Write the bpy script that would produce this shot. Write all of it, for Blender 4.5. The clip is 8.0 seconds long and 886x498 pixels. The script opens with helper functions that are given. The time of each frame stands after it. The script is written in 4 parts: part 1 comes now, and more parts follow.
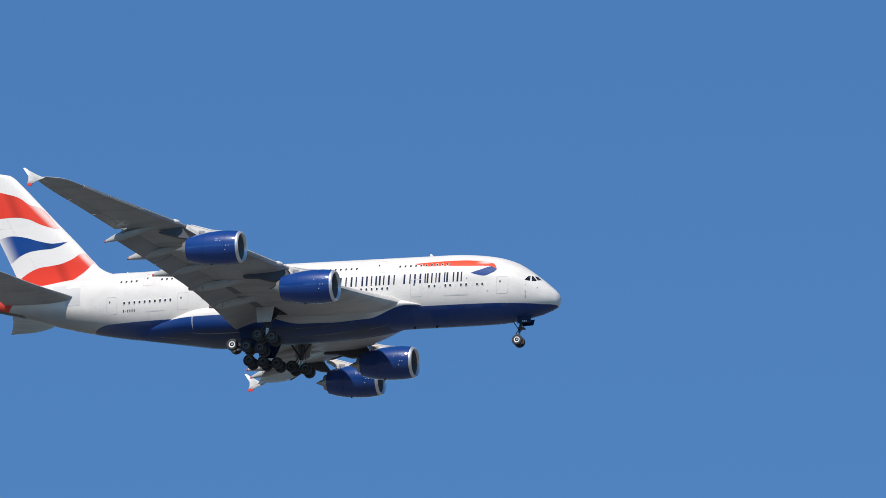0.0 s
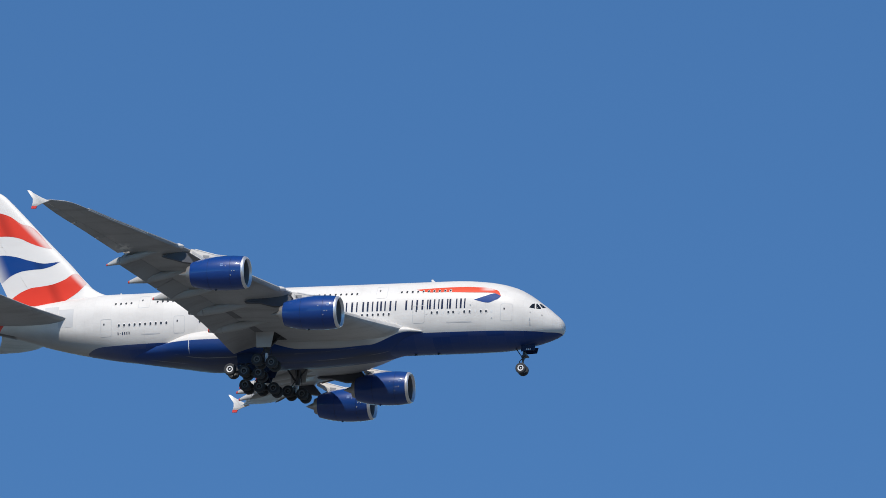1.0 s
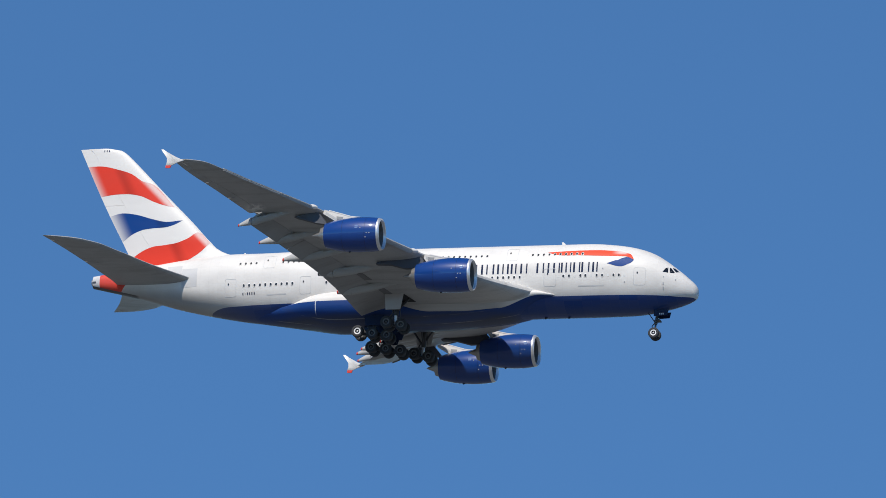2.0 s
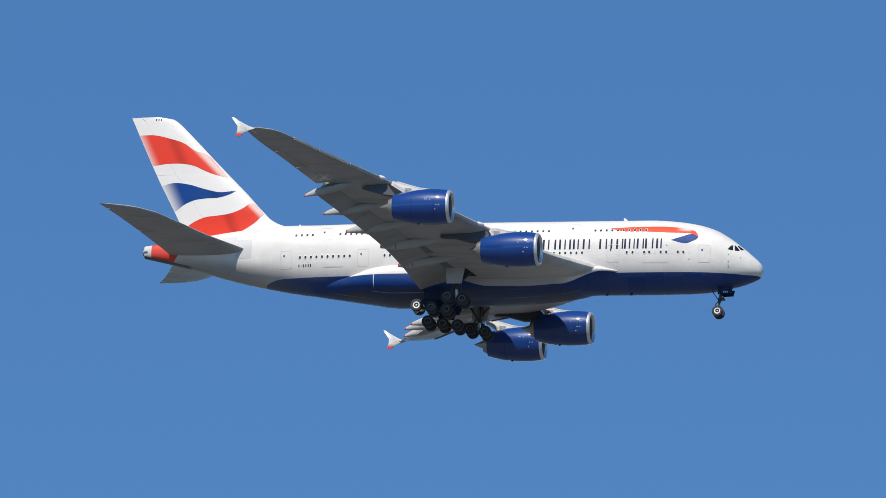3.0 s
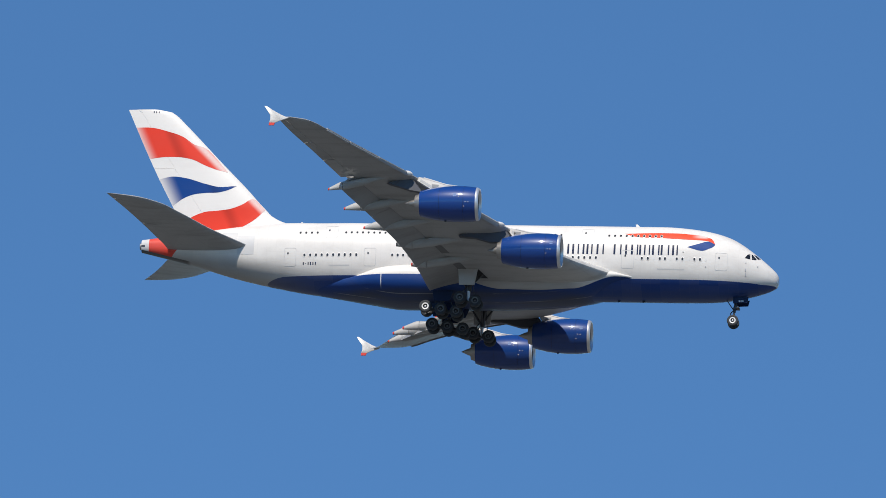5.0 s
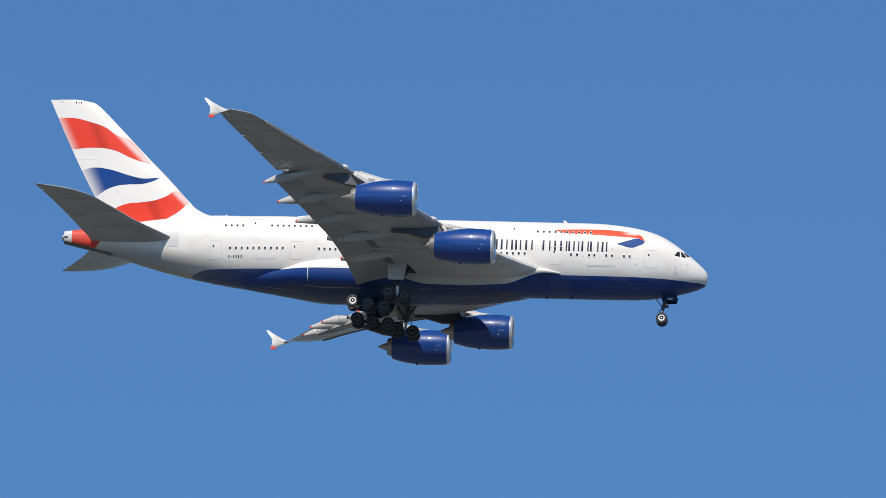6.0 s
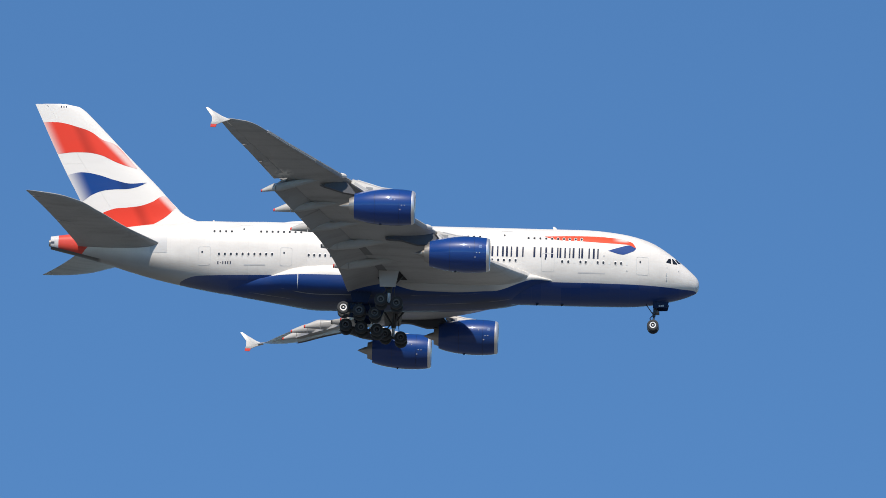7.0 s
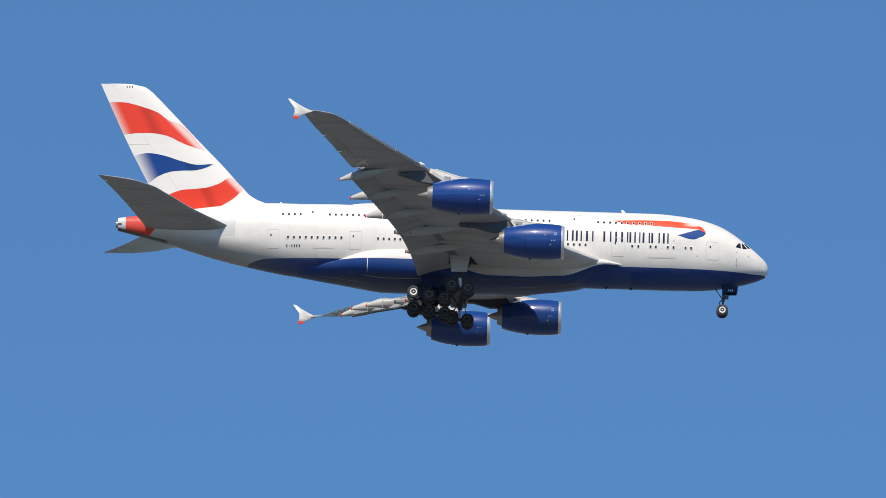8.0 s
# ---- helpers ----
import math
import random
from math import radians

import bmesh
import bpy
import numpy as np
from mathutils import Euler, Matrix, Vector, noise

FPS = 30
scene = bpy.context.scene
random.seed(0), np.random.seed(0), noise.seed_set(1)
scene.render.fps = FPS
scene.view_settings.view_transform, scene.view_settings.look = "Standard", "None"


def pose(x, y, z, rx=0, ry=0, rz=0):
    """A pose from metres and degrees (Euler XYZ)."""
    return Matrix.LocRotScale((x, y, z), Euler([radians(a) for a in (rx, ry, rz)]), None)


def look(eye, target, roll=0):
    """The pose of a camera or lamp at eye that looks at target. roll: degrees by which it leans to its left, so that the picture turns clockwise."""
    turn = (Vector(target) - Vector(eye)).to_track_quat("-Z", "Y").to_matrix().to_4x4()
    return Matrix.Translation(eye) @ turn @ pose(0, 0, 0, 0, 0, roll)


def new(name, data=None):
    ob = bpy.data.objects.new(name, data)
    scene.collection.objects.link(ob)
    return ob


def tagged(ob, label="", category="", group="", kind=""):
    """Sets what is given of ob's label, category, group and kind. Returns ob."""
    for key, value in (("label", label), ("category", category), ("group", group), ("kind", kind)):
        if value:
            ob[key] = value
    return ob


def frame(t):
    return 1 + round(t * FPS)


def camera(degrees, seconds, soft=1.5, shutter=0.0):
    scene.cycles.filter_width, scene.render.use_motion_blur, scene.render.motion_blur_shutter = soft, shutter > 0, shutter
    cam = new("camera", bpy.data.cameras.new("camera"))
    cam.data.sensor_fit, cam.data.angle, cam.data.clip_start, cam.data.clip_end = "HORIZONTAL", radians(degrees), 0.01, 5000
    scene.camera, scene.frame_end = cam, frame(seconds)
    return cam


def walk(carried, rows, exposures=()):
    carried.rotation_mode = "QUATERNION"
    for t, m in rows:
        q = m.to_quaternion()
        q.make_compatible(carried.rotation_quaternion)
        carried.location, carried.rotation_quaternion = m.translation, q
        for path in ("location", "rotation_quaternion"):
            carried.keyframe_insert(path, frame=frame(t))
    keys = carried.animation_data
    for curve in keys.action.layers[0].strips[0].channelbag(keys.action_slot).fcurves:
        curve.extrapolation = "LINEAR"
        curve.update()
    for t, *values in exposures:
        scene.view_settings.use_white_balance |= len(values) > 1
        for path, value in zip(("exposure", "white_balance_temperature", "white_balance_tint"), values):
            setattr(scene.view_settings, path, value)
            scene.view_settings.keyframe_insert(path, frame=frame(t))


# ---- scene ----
cam = camera(3.3897, 8.0, 0.85)
CAMERA = [  # seconds and the turn of the camera about x, y, z
    (0.0, 107.5582, -1.3987, 18.6223), (0.1, 107.5903, -1.4232, 18.3759), (0.2, 107.6189, -1.4483, 18.1433), (0.3, 107.6428, -1.4731, 17.9145),
    (0.4, 107.6684, -1.4969, 17.6944), (0.5, 107.6842, -1.5189, 17.4648), (0.6, 107.7103, -1.5397, 17.2379), (0.7, 107.7225, -1.5597, 16.9940),
    (0.8, 107.7481, -1.5782, 16.7226), (0.9, 107.7627, -1.5943, 16.4467), (1.0, 107.7716, -1.6074, 16.1616), (1.1, 107.7811, -1.6142, 15.8712),
    (1.2, 107.7833, -1.6153, 15.6278), (1.3, 107.7937, -1.6153, 15.3909), (1.4, 107.8077, -1.6188, 15.1682), (1.5, 107.8132, -1.6307, 14.9398),
    (1.6, 107.8088, -1.6526, 14.7256), (1.7, 107.7776, -1.6815, 14.5119), (1.8, 107.7445, -1.7147, 14.4435), (1.9, 107.7160, -1.7499, 14.3045),
    (2.0, 107.7004, -1.7844, 14.1647), (2.1, 107.6918, -1.8197, 14.0179), (2.2, 107.6668, -1.8535, 13.9057), (2.3, 107.6481, -1.8752, 13.7567),
    (2.4, 107.6366, -1.8827, 13.5633), (2.5, 107.6314, -1.8794, 13.3328), (2.6, 107.6312, -1.8693, 13.0723), (2.7, 107.6350, -1.8559, 12.7892),
    (2.8, 107.6417, -1.8430, 12.4907), (2.9, 107.6500, -1.8342, 12.1840), (3.0, 107.6591, -1.8333, 11.8763), (3.1, 107.6677, -1.8441, 11.5750),
    (3.2, 107.6748, -1.8701, 11.2872), (3.3, 107.6792, -1.9151, 11.0202), (3.4, 107.6820, -1.9805, 10.7651), (3.5, 107.6803, -2.0448, 10.5107),
    (3.6, 107.6828, -2.0912, 10.2827), (3.7, 107.6808, -2.1251, 10.0430), (3.8, 107.6787, -2.1478, 9.8013), (3.9, 107.6774, -2.1607, 9.5283),
    (4.0, 107.6720, -2.1655, 9.2494), (4.1, 107.6792, -2.1619, 8.9639), (4.2, 107.6863, -2.1492, 8.6815), (4.3, 107.6887, -2.1272, 8.4042),
    (4.4, 107.6964, -2.0958, 8.1551), (4.5, 107.7025, -2.0547, 7.9204), (4.6, 107.7196, -2.0008, 7.7106), (4.7, 107.7162, -1.9441, 7.4972),
    (4.8, 107.7113, -1.8963, 7.2660), (4.9, 107.7046, -1.8557, 7.0146), (5.0, 107.6963, -1.8211, 6.7464), (5.1, 107.6872, -1.7916, 6.4647),
    (5.2, 107.6776, -1.7658, 6.1731), (5.3, 107.6680, -1.7429, 5.8748), (5.4, 107.6590, -1.7215, 5.5734), (5.5, 107.6512, -1.7006, 5.2723),
    (5.6, 107.6449, -1.6791, 4.9748), (5.7, 107.6408, -1.6559, 4.6844), (5.8, 107.6393, -1.6299, 4.4045), (5.9, 107.6399, -1.5999, 4.1323),
    (6.0, 107.6445, -1.5649, 3.8958), (6.1, 107.6455, -1.5287, 3.6461), (6.2, 107.6446, -1.4936, 3.3956), (6.3, 107.6390, -1.4560, 3.1483),
    (6.4, 107.6415, -1.4123, 2.9138), (6.5, 107.6394, -1.3590, 2.6752), (6.6, 107.6369, -1.2930, 2.4112), (6.7, 107.6288, -1.2168, 2.1318),
    (6.8, 107.6203, -1.1348, 1.8602), (6.9, 107.6077, -1.0517, 1.6102), (7.0, 107.5894, -0.9717, 1.3814), (7.1, 107.5726, -0.8901, 1.1400),
    (7.2, 107.5576, -0.8036, 0.9201), (7.3, 107.5425, -0.7199, 0.6934), (7.4, 107.5160, -0.6465, 0.4741), (7.5, 107.4909, -0.5908, 0.2480),
    (7.6, 107.4700, -0.5580, 0.0217), (7.7, 107.4533, -0.5430, -0.2030), (7.8, 107.4389, -0.5382, -0.4270), (7.9, 107.4249, -0.5359, -0.6506),
    (8.0, 107.4092, -0.5286, -0.8747),
]
EXPOSURES = [  # seconds, stops, white balance
    (0.0, 0.02, 6420, 10), (0.3, -0.1, 6400, 10), (0.5, -0.15, 6360, 10), (1.0, -0.13, 6320, 10), (2.0, -0.08, 6350, 10),
    (3.5, 0.06, 6520, 10), (4.0, 0.02, 6480, 10), (4.5, -0.02, 6480, 10), (6.0, 0.08, 6600, 10), (7.0, 0.09, 6650, 10), (8.0, 0.11, 6750, 10),
]

EYE = (0, 0, 1.7)
walk(cam, [(t, pose(*EYE, rx, ry, rz)) for t, rx, ry, rz in CAMERA], exposures=EXPOSURES)

# world, sun and sky
SUN_EL, SUN_AZ = radians(50), radians(187)
world = bpy.data.worlds.new("sky")
scene.world = world
world.use_nodes = True
wn = world.node_tree.nodes
sky = wn.new("ShaderNodeTexSky")
sky.sky_type, sky.sun_disc = "NISHITA", False
sky.sun_elevation, sky.sun_rotation = SUN_EL, SUN_AZ
sky.altitude, sky.air_density, sky.dust_density, sky.ozone_density = 1500, 0.8, 0.0, 2.5
wn["Background"].inputs["Strength"].default_value = 0.1
tint = wn.new("ShaderNodeMix")
tint.data_type, tint.blend_type = "RGBA", "MULTIPLY"
tint.inputs[0].default_value, tint.inputs[7].default_value = 1.0, (0.65, 1.02, 1.24, 1)  # a clear deep-blue summer air
world.node_tree.links.new(sky.outputs[0], tint.inputs[6])
world.node_tree.links.new(tint.outputs[2], wn["Background"].inputs["Color"])
sun = new("sun", bpy.data.lights.new("sun", "SUN"))
sun.data.energy, sun.data.angle, sun.data.color = 4.6, radians(0.53), (1.0, 0.93, 0.835)
toward = Vector((math.sin(SUN_AZ) * math.cos(SUN_EL), math.cos(SUN_AZ) * math.cos(SUN_EL), math.sin(SUN_EL)))
sun.matrix_world = look((0, 0, 900), Vector((0, 0, 900)) - toward)


# ---- materials
def material(name):
    m = bpy.data.materials.new(name)
    m.use_nodes = True
    return m, m.node_tree, m.node_tree.nodes["Principled BSDF"]


def node(tree, kind, values=(), **settings):
    n = tree.nodes.new("ShaderNode" + kind)
    for key, v in settings.items():
        setattr(n, key, v)
    for key, v in dict(values).items():
        if isinstance(v, bpy.types.NodeSocket):
            tree.links.new(v, n.inputs[key])
        else:
            n.inputs[key].default_value = v
    return n


def maths(tree, op, a, b=0.0, c=0.0):
    return node(tree, "Math", {0: a, 1: b, 2: c}, operation=op).outputs[0]


def mixed(tree, fac, a, b):
    n = tree.nodes.new("ShaderNodeMix")
    n.data_type = "RGBA"
    for i, v in ((0, fac), (6, a), (7, b)):
        if isinstance(v, bpy.types.NodeSocket):
            tree.links.new(v, n.inputs[i])
        else:
            n.inputs[i].default_value = v
    return n.outputs[2]


def ramp(tree, fac, a, b, lo=0.0, hi=1.0, smooth=True):
    return node(tree, "MapRange", {"Value": fac, "From Min": a, "From Max": b, "To Min": lo, "To Max": hi},
                interpolation_type="SMOOTHSTEP" if smooth else "LINEAR").outputs[0]


def body_xyz(tree):
    co = node(tree, "TexCoord").outputs["Object"]
    sep = node(tree, "SeparateXYZ", {0: co})
    return co, maths(tree, "MULTIPLY", sep.outputs[0], -1.0), sep.outputs[1], sep.outputs[2]


def weather(tree, co, size, stretch=(1, 1, 1), detail=5):
    mp = node(tree, "Mapping", {"Vector": co, "Scale": stretch})
    return node(tree, "TexNoise", {"Vector": mp.outputs[0], "Scale": size, "Detail": detail, "Roughness": 0.6}).outputs["Fac"]


def finish(tree, shader, color, co, rough, spread=0.08, relief=0.0, metal=0.0, coat=0.0, grime=0.1, streak=(0.12, 1, 0.5)):
    """Colour with broad staining along the airflow and a fine grain, uneven gloss and slight relief."""
    broad = weather(tree, co, 0.9, streak)
    fine = weather(tree, co, 6.0)
    dirt = maths(tree, "ADD", ramp(tree, broad, 0.42, 0.75, 0, grime), ramp(tree, fine, 0.5, 0.8, 0, grime * 0.4))
    tree.links.new(mixed(tree, dirt, color, (0.11, 0.10, 0.085, 1)), shader.inputs["Base Color"])
    tree.links.new(ramp(tree, fine, 0.2, 0.8, rough - spread, rough + spread, False), shader.inputs["Roughness"])
    shader.inputs["Metallic"].default_value = metal
    shader.inputs["Coat Weight"].default_value = coat
    shader.inputs["Coat Roughness"].default_value = 0.05
    if relief:
        bump = node(tree, "Bump", {"Height": fine, "Distance": relief, "Strength": 0.5})
        tree.links.new(bump.outputs[0], shader.inputs["Normal"])


def seams(tree, value, pitch, width):
    """1 on thin joints at an even pitch, 0 between."""
    f = maths(tree, "FRACT", maths(tree, "DIVIDE", value, pitch))
    return maths(tree, "LESS_THAN", f, width / pitch)


def skin(name, color, rough, grime):
    """Wing skin: grey paint with faint joints along and across the span, stained along the airflow."""
    m, tree, sh = material(name)
    co, s, y, z = body_xyz(tree)
    sweep = maths(tree, "SUBTRACT", s, maths(tree, "MULTIPLY", maths(tree, "ABSOLUTE", y), 0.62))
    rows = maths(tree, "MAXIMUM", seams(tree, maths(tree, "ABSOLUTE", y), 2.7, 0.05), seams(tree, sweep, 2.9, 0.05))
    blotch = node(tree, "TexVoronoi", {"Vector": node(tree, "Mapping", {"Vector": co, "Scale": (0.35, 0.37, 0.0)}).outputs[0], "Scale": 1.0}).outputs["Color"]
    tone = node(tree, "SeparateColor", {0: blotch}).outputs[0]
    col = mixed(tree, maths(tree, "MULTIPLY", tone, 0.28), (*color, 1), tuple(c * 0.62 for c in color) + (1,))
    root = maths(tree, "MULTIPLY", ramp(tree, maths(tree, "ABSOLUTE", y), 13.0, 4.0), ramp(tree, s, 31.0, 21.0, 0, 0.85))
    col = mixed(tree, root, col, (0.60, 0.585, 0.555, 1))
    col = mixed(tree, maths(tree, "MULTIPLY", rows, 0.16), col, (0.08, 0.08, 0.08, 1))
    # a scuffed pale patch near the inner end of the ailerons
    da, db = maths(tree, "SUBTRACT", s, 43.9), maths(tree, "SUBTRACT", maths(tree, "ABSOLUTE", y), 27.9)
    far = maths(tree, "SQRT", maths(tree, "ADD", maths(tree, "MULTIPLY", da, da), maths(tree, "MULTIPLY", db, db)))
    scuff = maths(tree, "MULTIPLY", ramp(tree, far, 1.3, 0.3), ramp(tree, weather(tree, co, 1.4), 0.38, 0.55, 0, 1.0))
    col = mixed(tree, scuff, col, (0.72, 0.70, 0.66, 1))
    finish(tree, sh, col, co, rough, 0.1, 0.0, 0.0, 0.0, grime, (0.15, 1.2, 1))
    return m


def simple(name, color, rough, metal=0.0, coat=0.0, grime=0.1, relief=0.0, spread=0.08, streak=(0.12, 1, 0.5)):
    m, tree, sh = material(name)
    co = node(tree, "TexCoord").outputs["Object"]
    rgb = node(tree, "RGB")
    rgb.outputs[0].default_value = (*color, 1)
    finish(tree, sh, rgb.outputs[0], co, rough, spread, relief, metal, coat, grime, streak)
    return m


WHITE, BLUE, RED = (0.735, 0.705, 0.66, 1), (0.005, 0.043, 0.20, 1), (0.70, 0.05, 0.027, 1)
GREY = (0.38, 0.38, 0.375)


def hull_paint():
    m, tree, sh = material("hull_paint")
    co, s, y, z = body_xyz(tree)
    line = maths(tree, "SUBTRACT", ramp(tree, s, 0.2, 2.0, -2.47, -2.60), ramp(tree, s, 54.0, 59.5, 0.0, 1.1))
    blue = maths(tree, "LESS_THAN", z, line)
    col = mixed(tree, blue, WHITE, BLUE)
    # the aft hull turns brown-grey towards its underside
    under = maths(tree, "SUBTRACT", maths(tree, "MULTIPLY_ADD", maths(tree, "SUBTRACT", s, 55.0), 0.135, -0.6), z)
    aft_dark = maths(tree, "MULTIPLY", ramp(tree, under, 0.0, 1.5), ramp(tree, s, 47.0, 60.0, 0, 0.65))
    col = mixed(tree, aft_dark, col, (0.18, 0.168, 0.155, 1))
    red = maths(tree, "MULTIPLY", maths(tree, "GREATER_THAN", maths(tree, "ADD", s, maths(tree, "MULTIPLY", z, 0.9)), 66.9), maths(tree, "LESS_THAN", s, 69.55))
    col = mixed(tree, red, col, RED)
    tip = maths(tree, "GREATER_THAN", s, 69.55)
    col = mixed(tree, tip, col, (0.62, 0.61, 0.60, 1))
    # dark strip along the keel of the tail cone
    keel = maths(tree, "MULTIPLY", maths(tree, "LESS_THAN", z, maths(tree, "MULTIPLY_ADD", maths(tree, "SUBTRACT", s, 65.0), 0.25, -0.53)), ramp(tree, s, 64.7, 65.3))
    col = mixed(tree, keel, col, (0.10, 0.096, 0.092, 1))
    # skin panels differ slightly in tone
    cell = node(tree, "CombineXYZ", {0: maths(tree, "FLOOR", maths(tree, "DIVIDE", s, 2.12)), 1: maths(tree, "FLOOR", maths(tree, "DIVIDE", z, 1.03)), 2: maths(tree, "SIGN", y)})
    tone = node(tree, "TexWhiteNoise", {"Vector": cell.outputs[0]}).outputs["Value"]
    col = mixed(tree, maths(tree, "MULTIPLY", tone, 0.07), col, (0.34, 0.32, 0.30, 1))
    joint = maths(tree, "MULTIPLY", maths(tree, "MAXIMUM", seams(tree, s, 1.06, 0.03), seams(tree, z, 2.05, 0.03)), 0.08)
    col = mixed(tree, joint, col, (0.2, 0.2, 0.2, 1))
    finish(tree, sh, col, co, 0.4, 0.06, 0.0, 0.0, 0.1, 0.13, (0.3, 1, 0.4))
    return m


def fairing_paint():
    m, tree, sh = material("fairing_paint")
    co, s, y, z = body_xyz(tree)
    # pale upper part with a curved lower edge, deep blue below
    front = maths(tree, "ADD", ramp(tree, s, 17.3, 22.3, -2.52, -3.78), ramp(tree, s, 21.0, 27.0, 0, -0.35))
    back = ramp(tree, s, 30.0, 37.0, 0, 1.4)
    blue = maths(tree, "LESS_THAN", z, maths(tree, "ADD", front, back))
    pale = maths(tree, "MULTIPLY", ramp(tree, s, 20.4, 23.0), ramp(tree, s, 38.0, 35.0))
    col = mixed(tree, pale, WHITE, (0.47, 0.46, 0.44, 1))
    col = mixed(tree, blue, col, BLUE)
    # uneven dark navy over the lowest part along the keel, two pale sealed joints
    keel = maths(tree, "MULTIPLY", ramp(tree, z, -3.9, -4.5), ramp(tree, weather(tree, co, 0.8, (0.1, 1, 1)), 0.25, 0.6, 0.35, 0.8))
    col = mixed(tree, keel, col, (0.036, 0.043, 0.062, 1))
    wide = maths(tree, "ABSOLUTE", y)
    lines = maths(tree, "MAXIMUM", maths(tree, "COMPARE", wide, 2.9, 0.05), maths(tree, "COMPARE", wide, 1.2, 0.05))
    lines = maths(tree, "MULTIPLY", maths(tree, "MULTIPLY", lines, ramp(tree, z, -4.0, -4.15)), ramp(tree, weather(tree, co, 0.5, (0.4, 1, 1)), 0.4, 0.6, 0, 0.5))
    col = mixed(tree, lines, col, (0.45, 0.45, 0.45, 1))
    joint = maths(tree, "MULTIPLY", maths(tree, "MULTIPLY", maths(tree, "GREATER_THAN", s, 43.22), maths(tree, "LESS_THAN", s, 43.31)), ramp(tree, z, -4.3, -3.6))
    col = mixed(tree, joint, col, (0.7, 0.7, 0.7, 1))
    finish(tree, sh, col, co, 0.45, 0.06, 0.0, 0.0, 0.05, 0.14)
    return m


def fin_stripe(name, tone, s_white, s_full, fold):
    """A painted ribbon: it fades to white towards the trailing edge, has one darker fold and a pale gleam behind its front end."""
    m, tree, sh = material(name)
    co, s, y, z = body_xyz(tree)
    lean = maths(tree, "SUBTRACT", s, maths(tree, "MULTIPLY", z, 0.47))
    fade = ramp(tree, lean, s_full, s_white, 0, 1)
    dark = maths(tree, "MULTIPLY", ramp(tree, lean, fold - 1.2, fold, 0, 1), ramp(tree, lean, fold, fold + 0.9, 1, 0))
    deep = tuple(c * 0.62 for c in tone[:3]) + (1,)
    lead = maths(tree, "SUBTRACT", s, z)
    nose_fade = maths(tree, "MULTIPLY", ramp(tree, lead, 52.6, 51.7, 0, 0.7), ramp(tree, lead, 51.0, 51.5, 0.25, 1))
    col = mixed(tree, maths(tree, "MULTIPLY", dark, 0.7), tone, deep)
    col = mixed(tree, maths(tree, "MAXIMUM", fade, nose_fade), col, WHITE)
    finish(tree, sh, col, co, 0.4, 0.05, 0.0, 0.0, 0.1, 0.05)
    return m


def ribbon_paint():
    """Red ribbon that pales towards its upper edge ahead of the bend."""
    m, tree, sh = material("ribbon_red")
    co, s, y, z = body_xyz(tree)
    gleam = maths(tree, "MULTIPLY", maths(tree, "MULTIPLY", ramp(tree, s, 7.5, 8.0), ramp(tree, s, 9.6, 8.3)), ramp(tree, z, 2.0, 2.35, 0, 0.75))
    col = mixed(tree, gleam, (0.72, 0.076, 0.032, 1), WHITE)
    finish(tree, sh, col, co, 0.45, 0.05, 0.0, 0.0, 0.05, 0.04)
    return m


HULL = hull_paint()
FAIRING = fairing_paint()
for paint in (HULL, FAIRING):
    paint.node_tree.nodes["Principled BSDF"].inputs["Specular IOR Level"].default_value = 0.3
PAINT_WHITE = simple("white_paint", WHITE[:3], 0.4, coat=0.1, grime=0.06)
PAINT_BLUE = simple("blue_paint", (0.006, 0.045, 0.215), 0.36, coat=0.9, grime=0.03, spread=0.05)
PAINT_BLUE.node_tree.nodes["Principled BSDF"].inputs["Specular IOR Level"].default_value = 0.2
PAINT_NAVY = simple("navy_paint", (0.012, 0.022, 0.06), 0.35, grime=0.03)
PAINT_RED = simple("red_paint", RED[:3], 0.32, coat=0.3, grime=0.05)
WING_GREY = skin("wing_grey", GREY, 0.42, 0.3)
# flap grey set below the wing's: the flaps' shade is in the colour
DARKENED_GREY = simple("darkened_grey", (0.31, 0.31, 0.31), 0.42, grime=0.3, spread=0.1)
CANOE_GREY = simple("canoe_grey", (0.39, 0.39, 0.38), 0.42, grime=0.3, spread=0.1)
PALE_GREY = simple("pale_grey", (0.60, 0.59, 0.565), 0.4, grime=0.25)
TAIL_GREY = simple("fairing_grey", (0.46, 0.455, 0.44), 0.4, grime=0.25)
SLAT_GREY = simple("slat_grey", (0.40, 0.40, 0.395), 0.42, grime=0.25)
PLATE_GREY = simple("plate_grey", (0.50, 0.49, 0.475), 0.4, grime=0.1)
TAIL_PLATE = simple("tail_plate_grey", (0.60, 0.59, 0.575), 0.4, grime=0.12)
LIP_METAL = simple("bare_metal", (0.84, 0.83, 0.82), 0.38, metal=0.75, grime=0.08)
HOT_METAL = simple("exhaust_metal", (0.40, 0.38, 0.36), 0.42, metal=0.8, grime=0.3)
PYLON_GREY = simple("pylon_grey", (0.74, 0.70, 0.64), 0.42, grime=0.25)
SLOT_SHADE = simple("slot_shade_grey", (0.17, 0.172, 0.175), 0.6, grime=0.3)
SLATE = simple("slate_dark", (0.06, 0.065, 0.08), 0.45, grime=0.2)
DARK_METAL = simple("dark_metal", (0.05, 0.05, 0.055), 0.45, metal=0.6, grime=0.1)
BAY_SHADE = simple("bay_shade", (0.02, 0.022, 0.027), 0.8, grime=0.1)
STRUT = simple("strut_paint", (0.05, 0.053, 0.06), 0.45, grime=0.2)
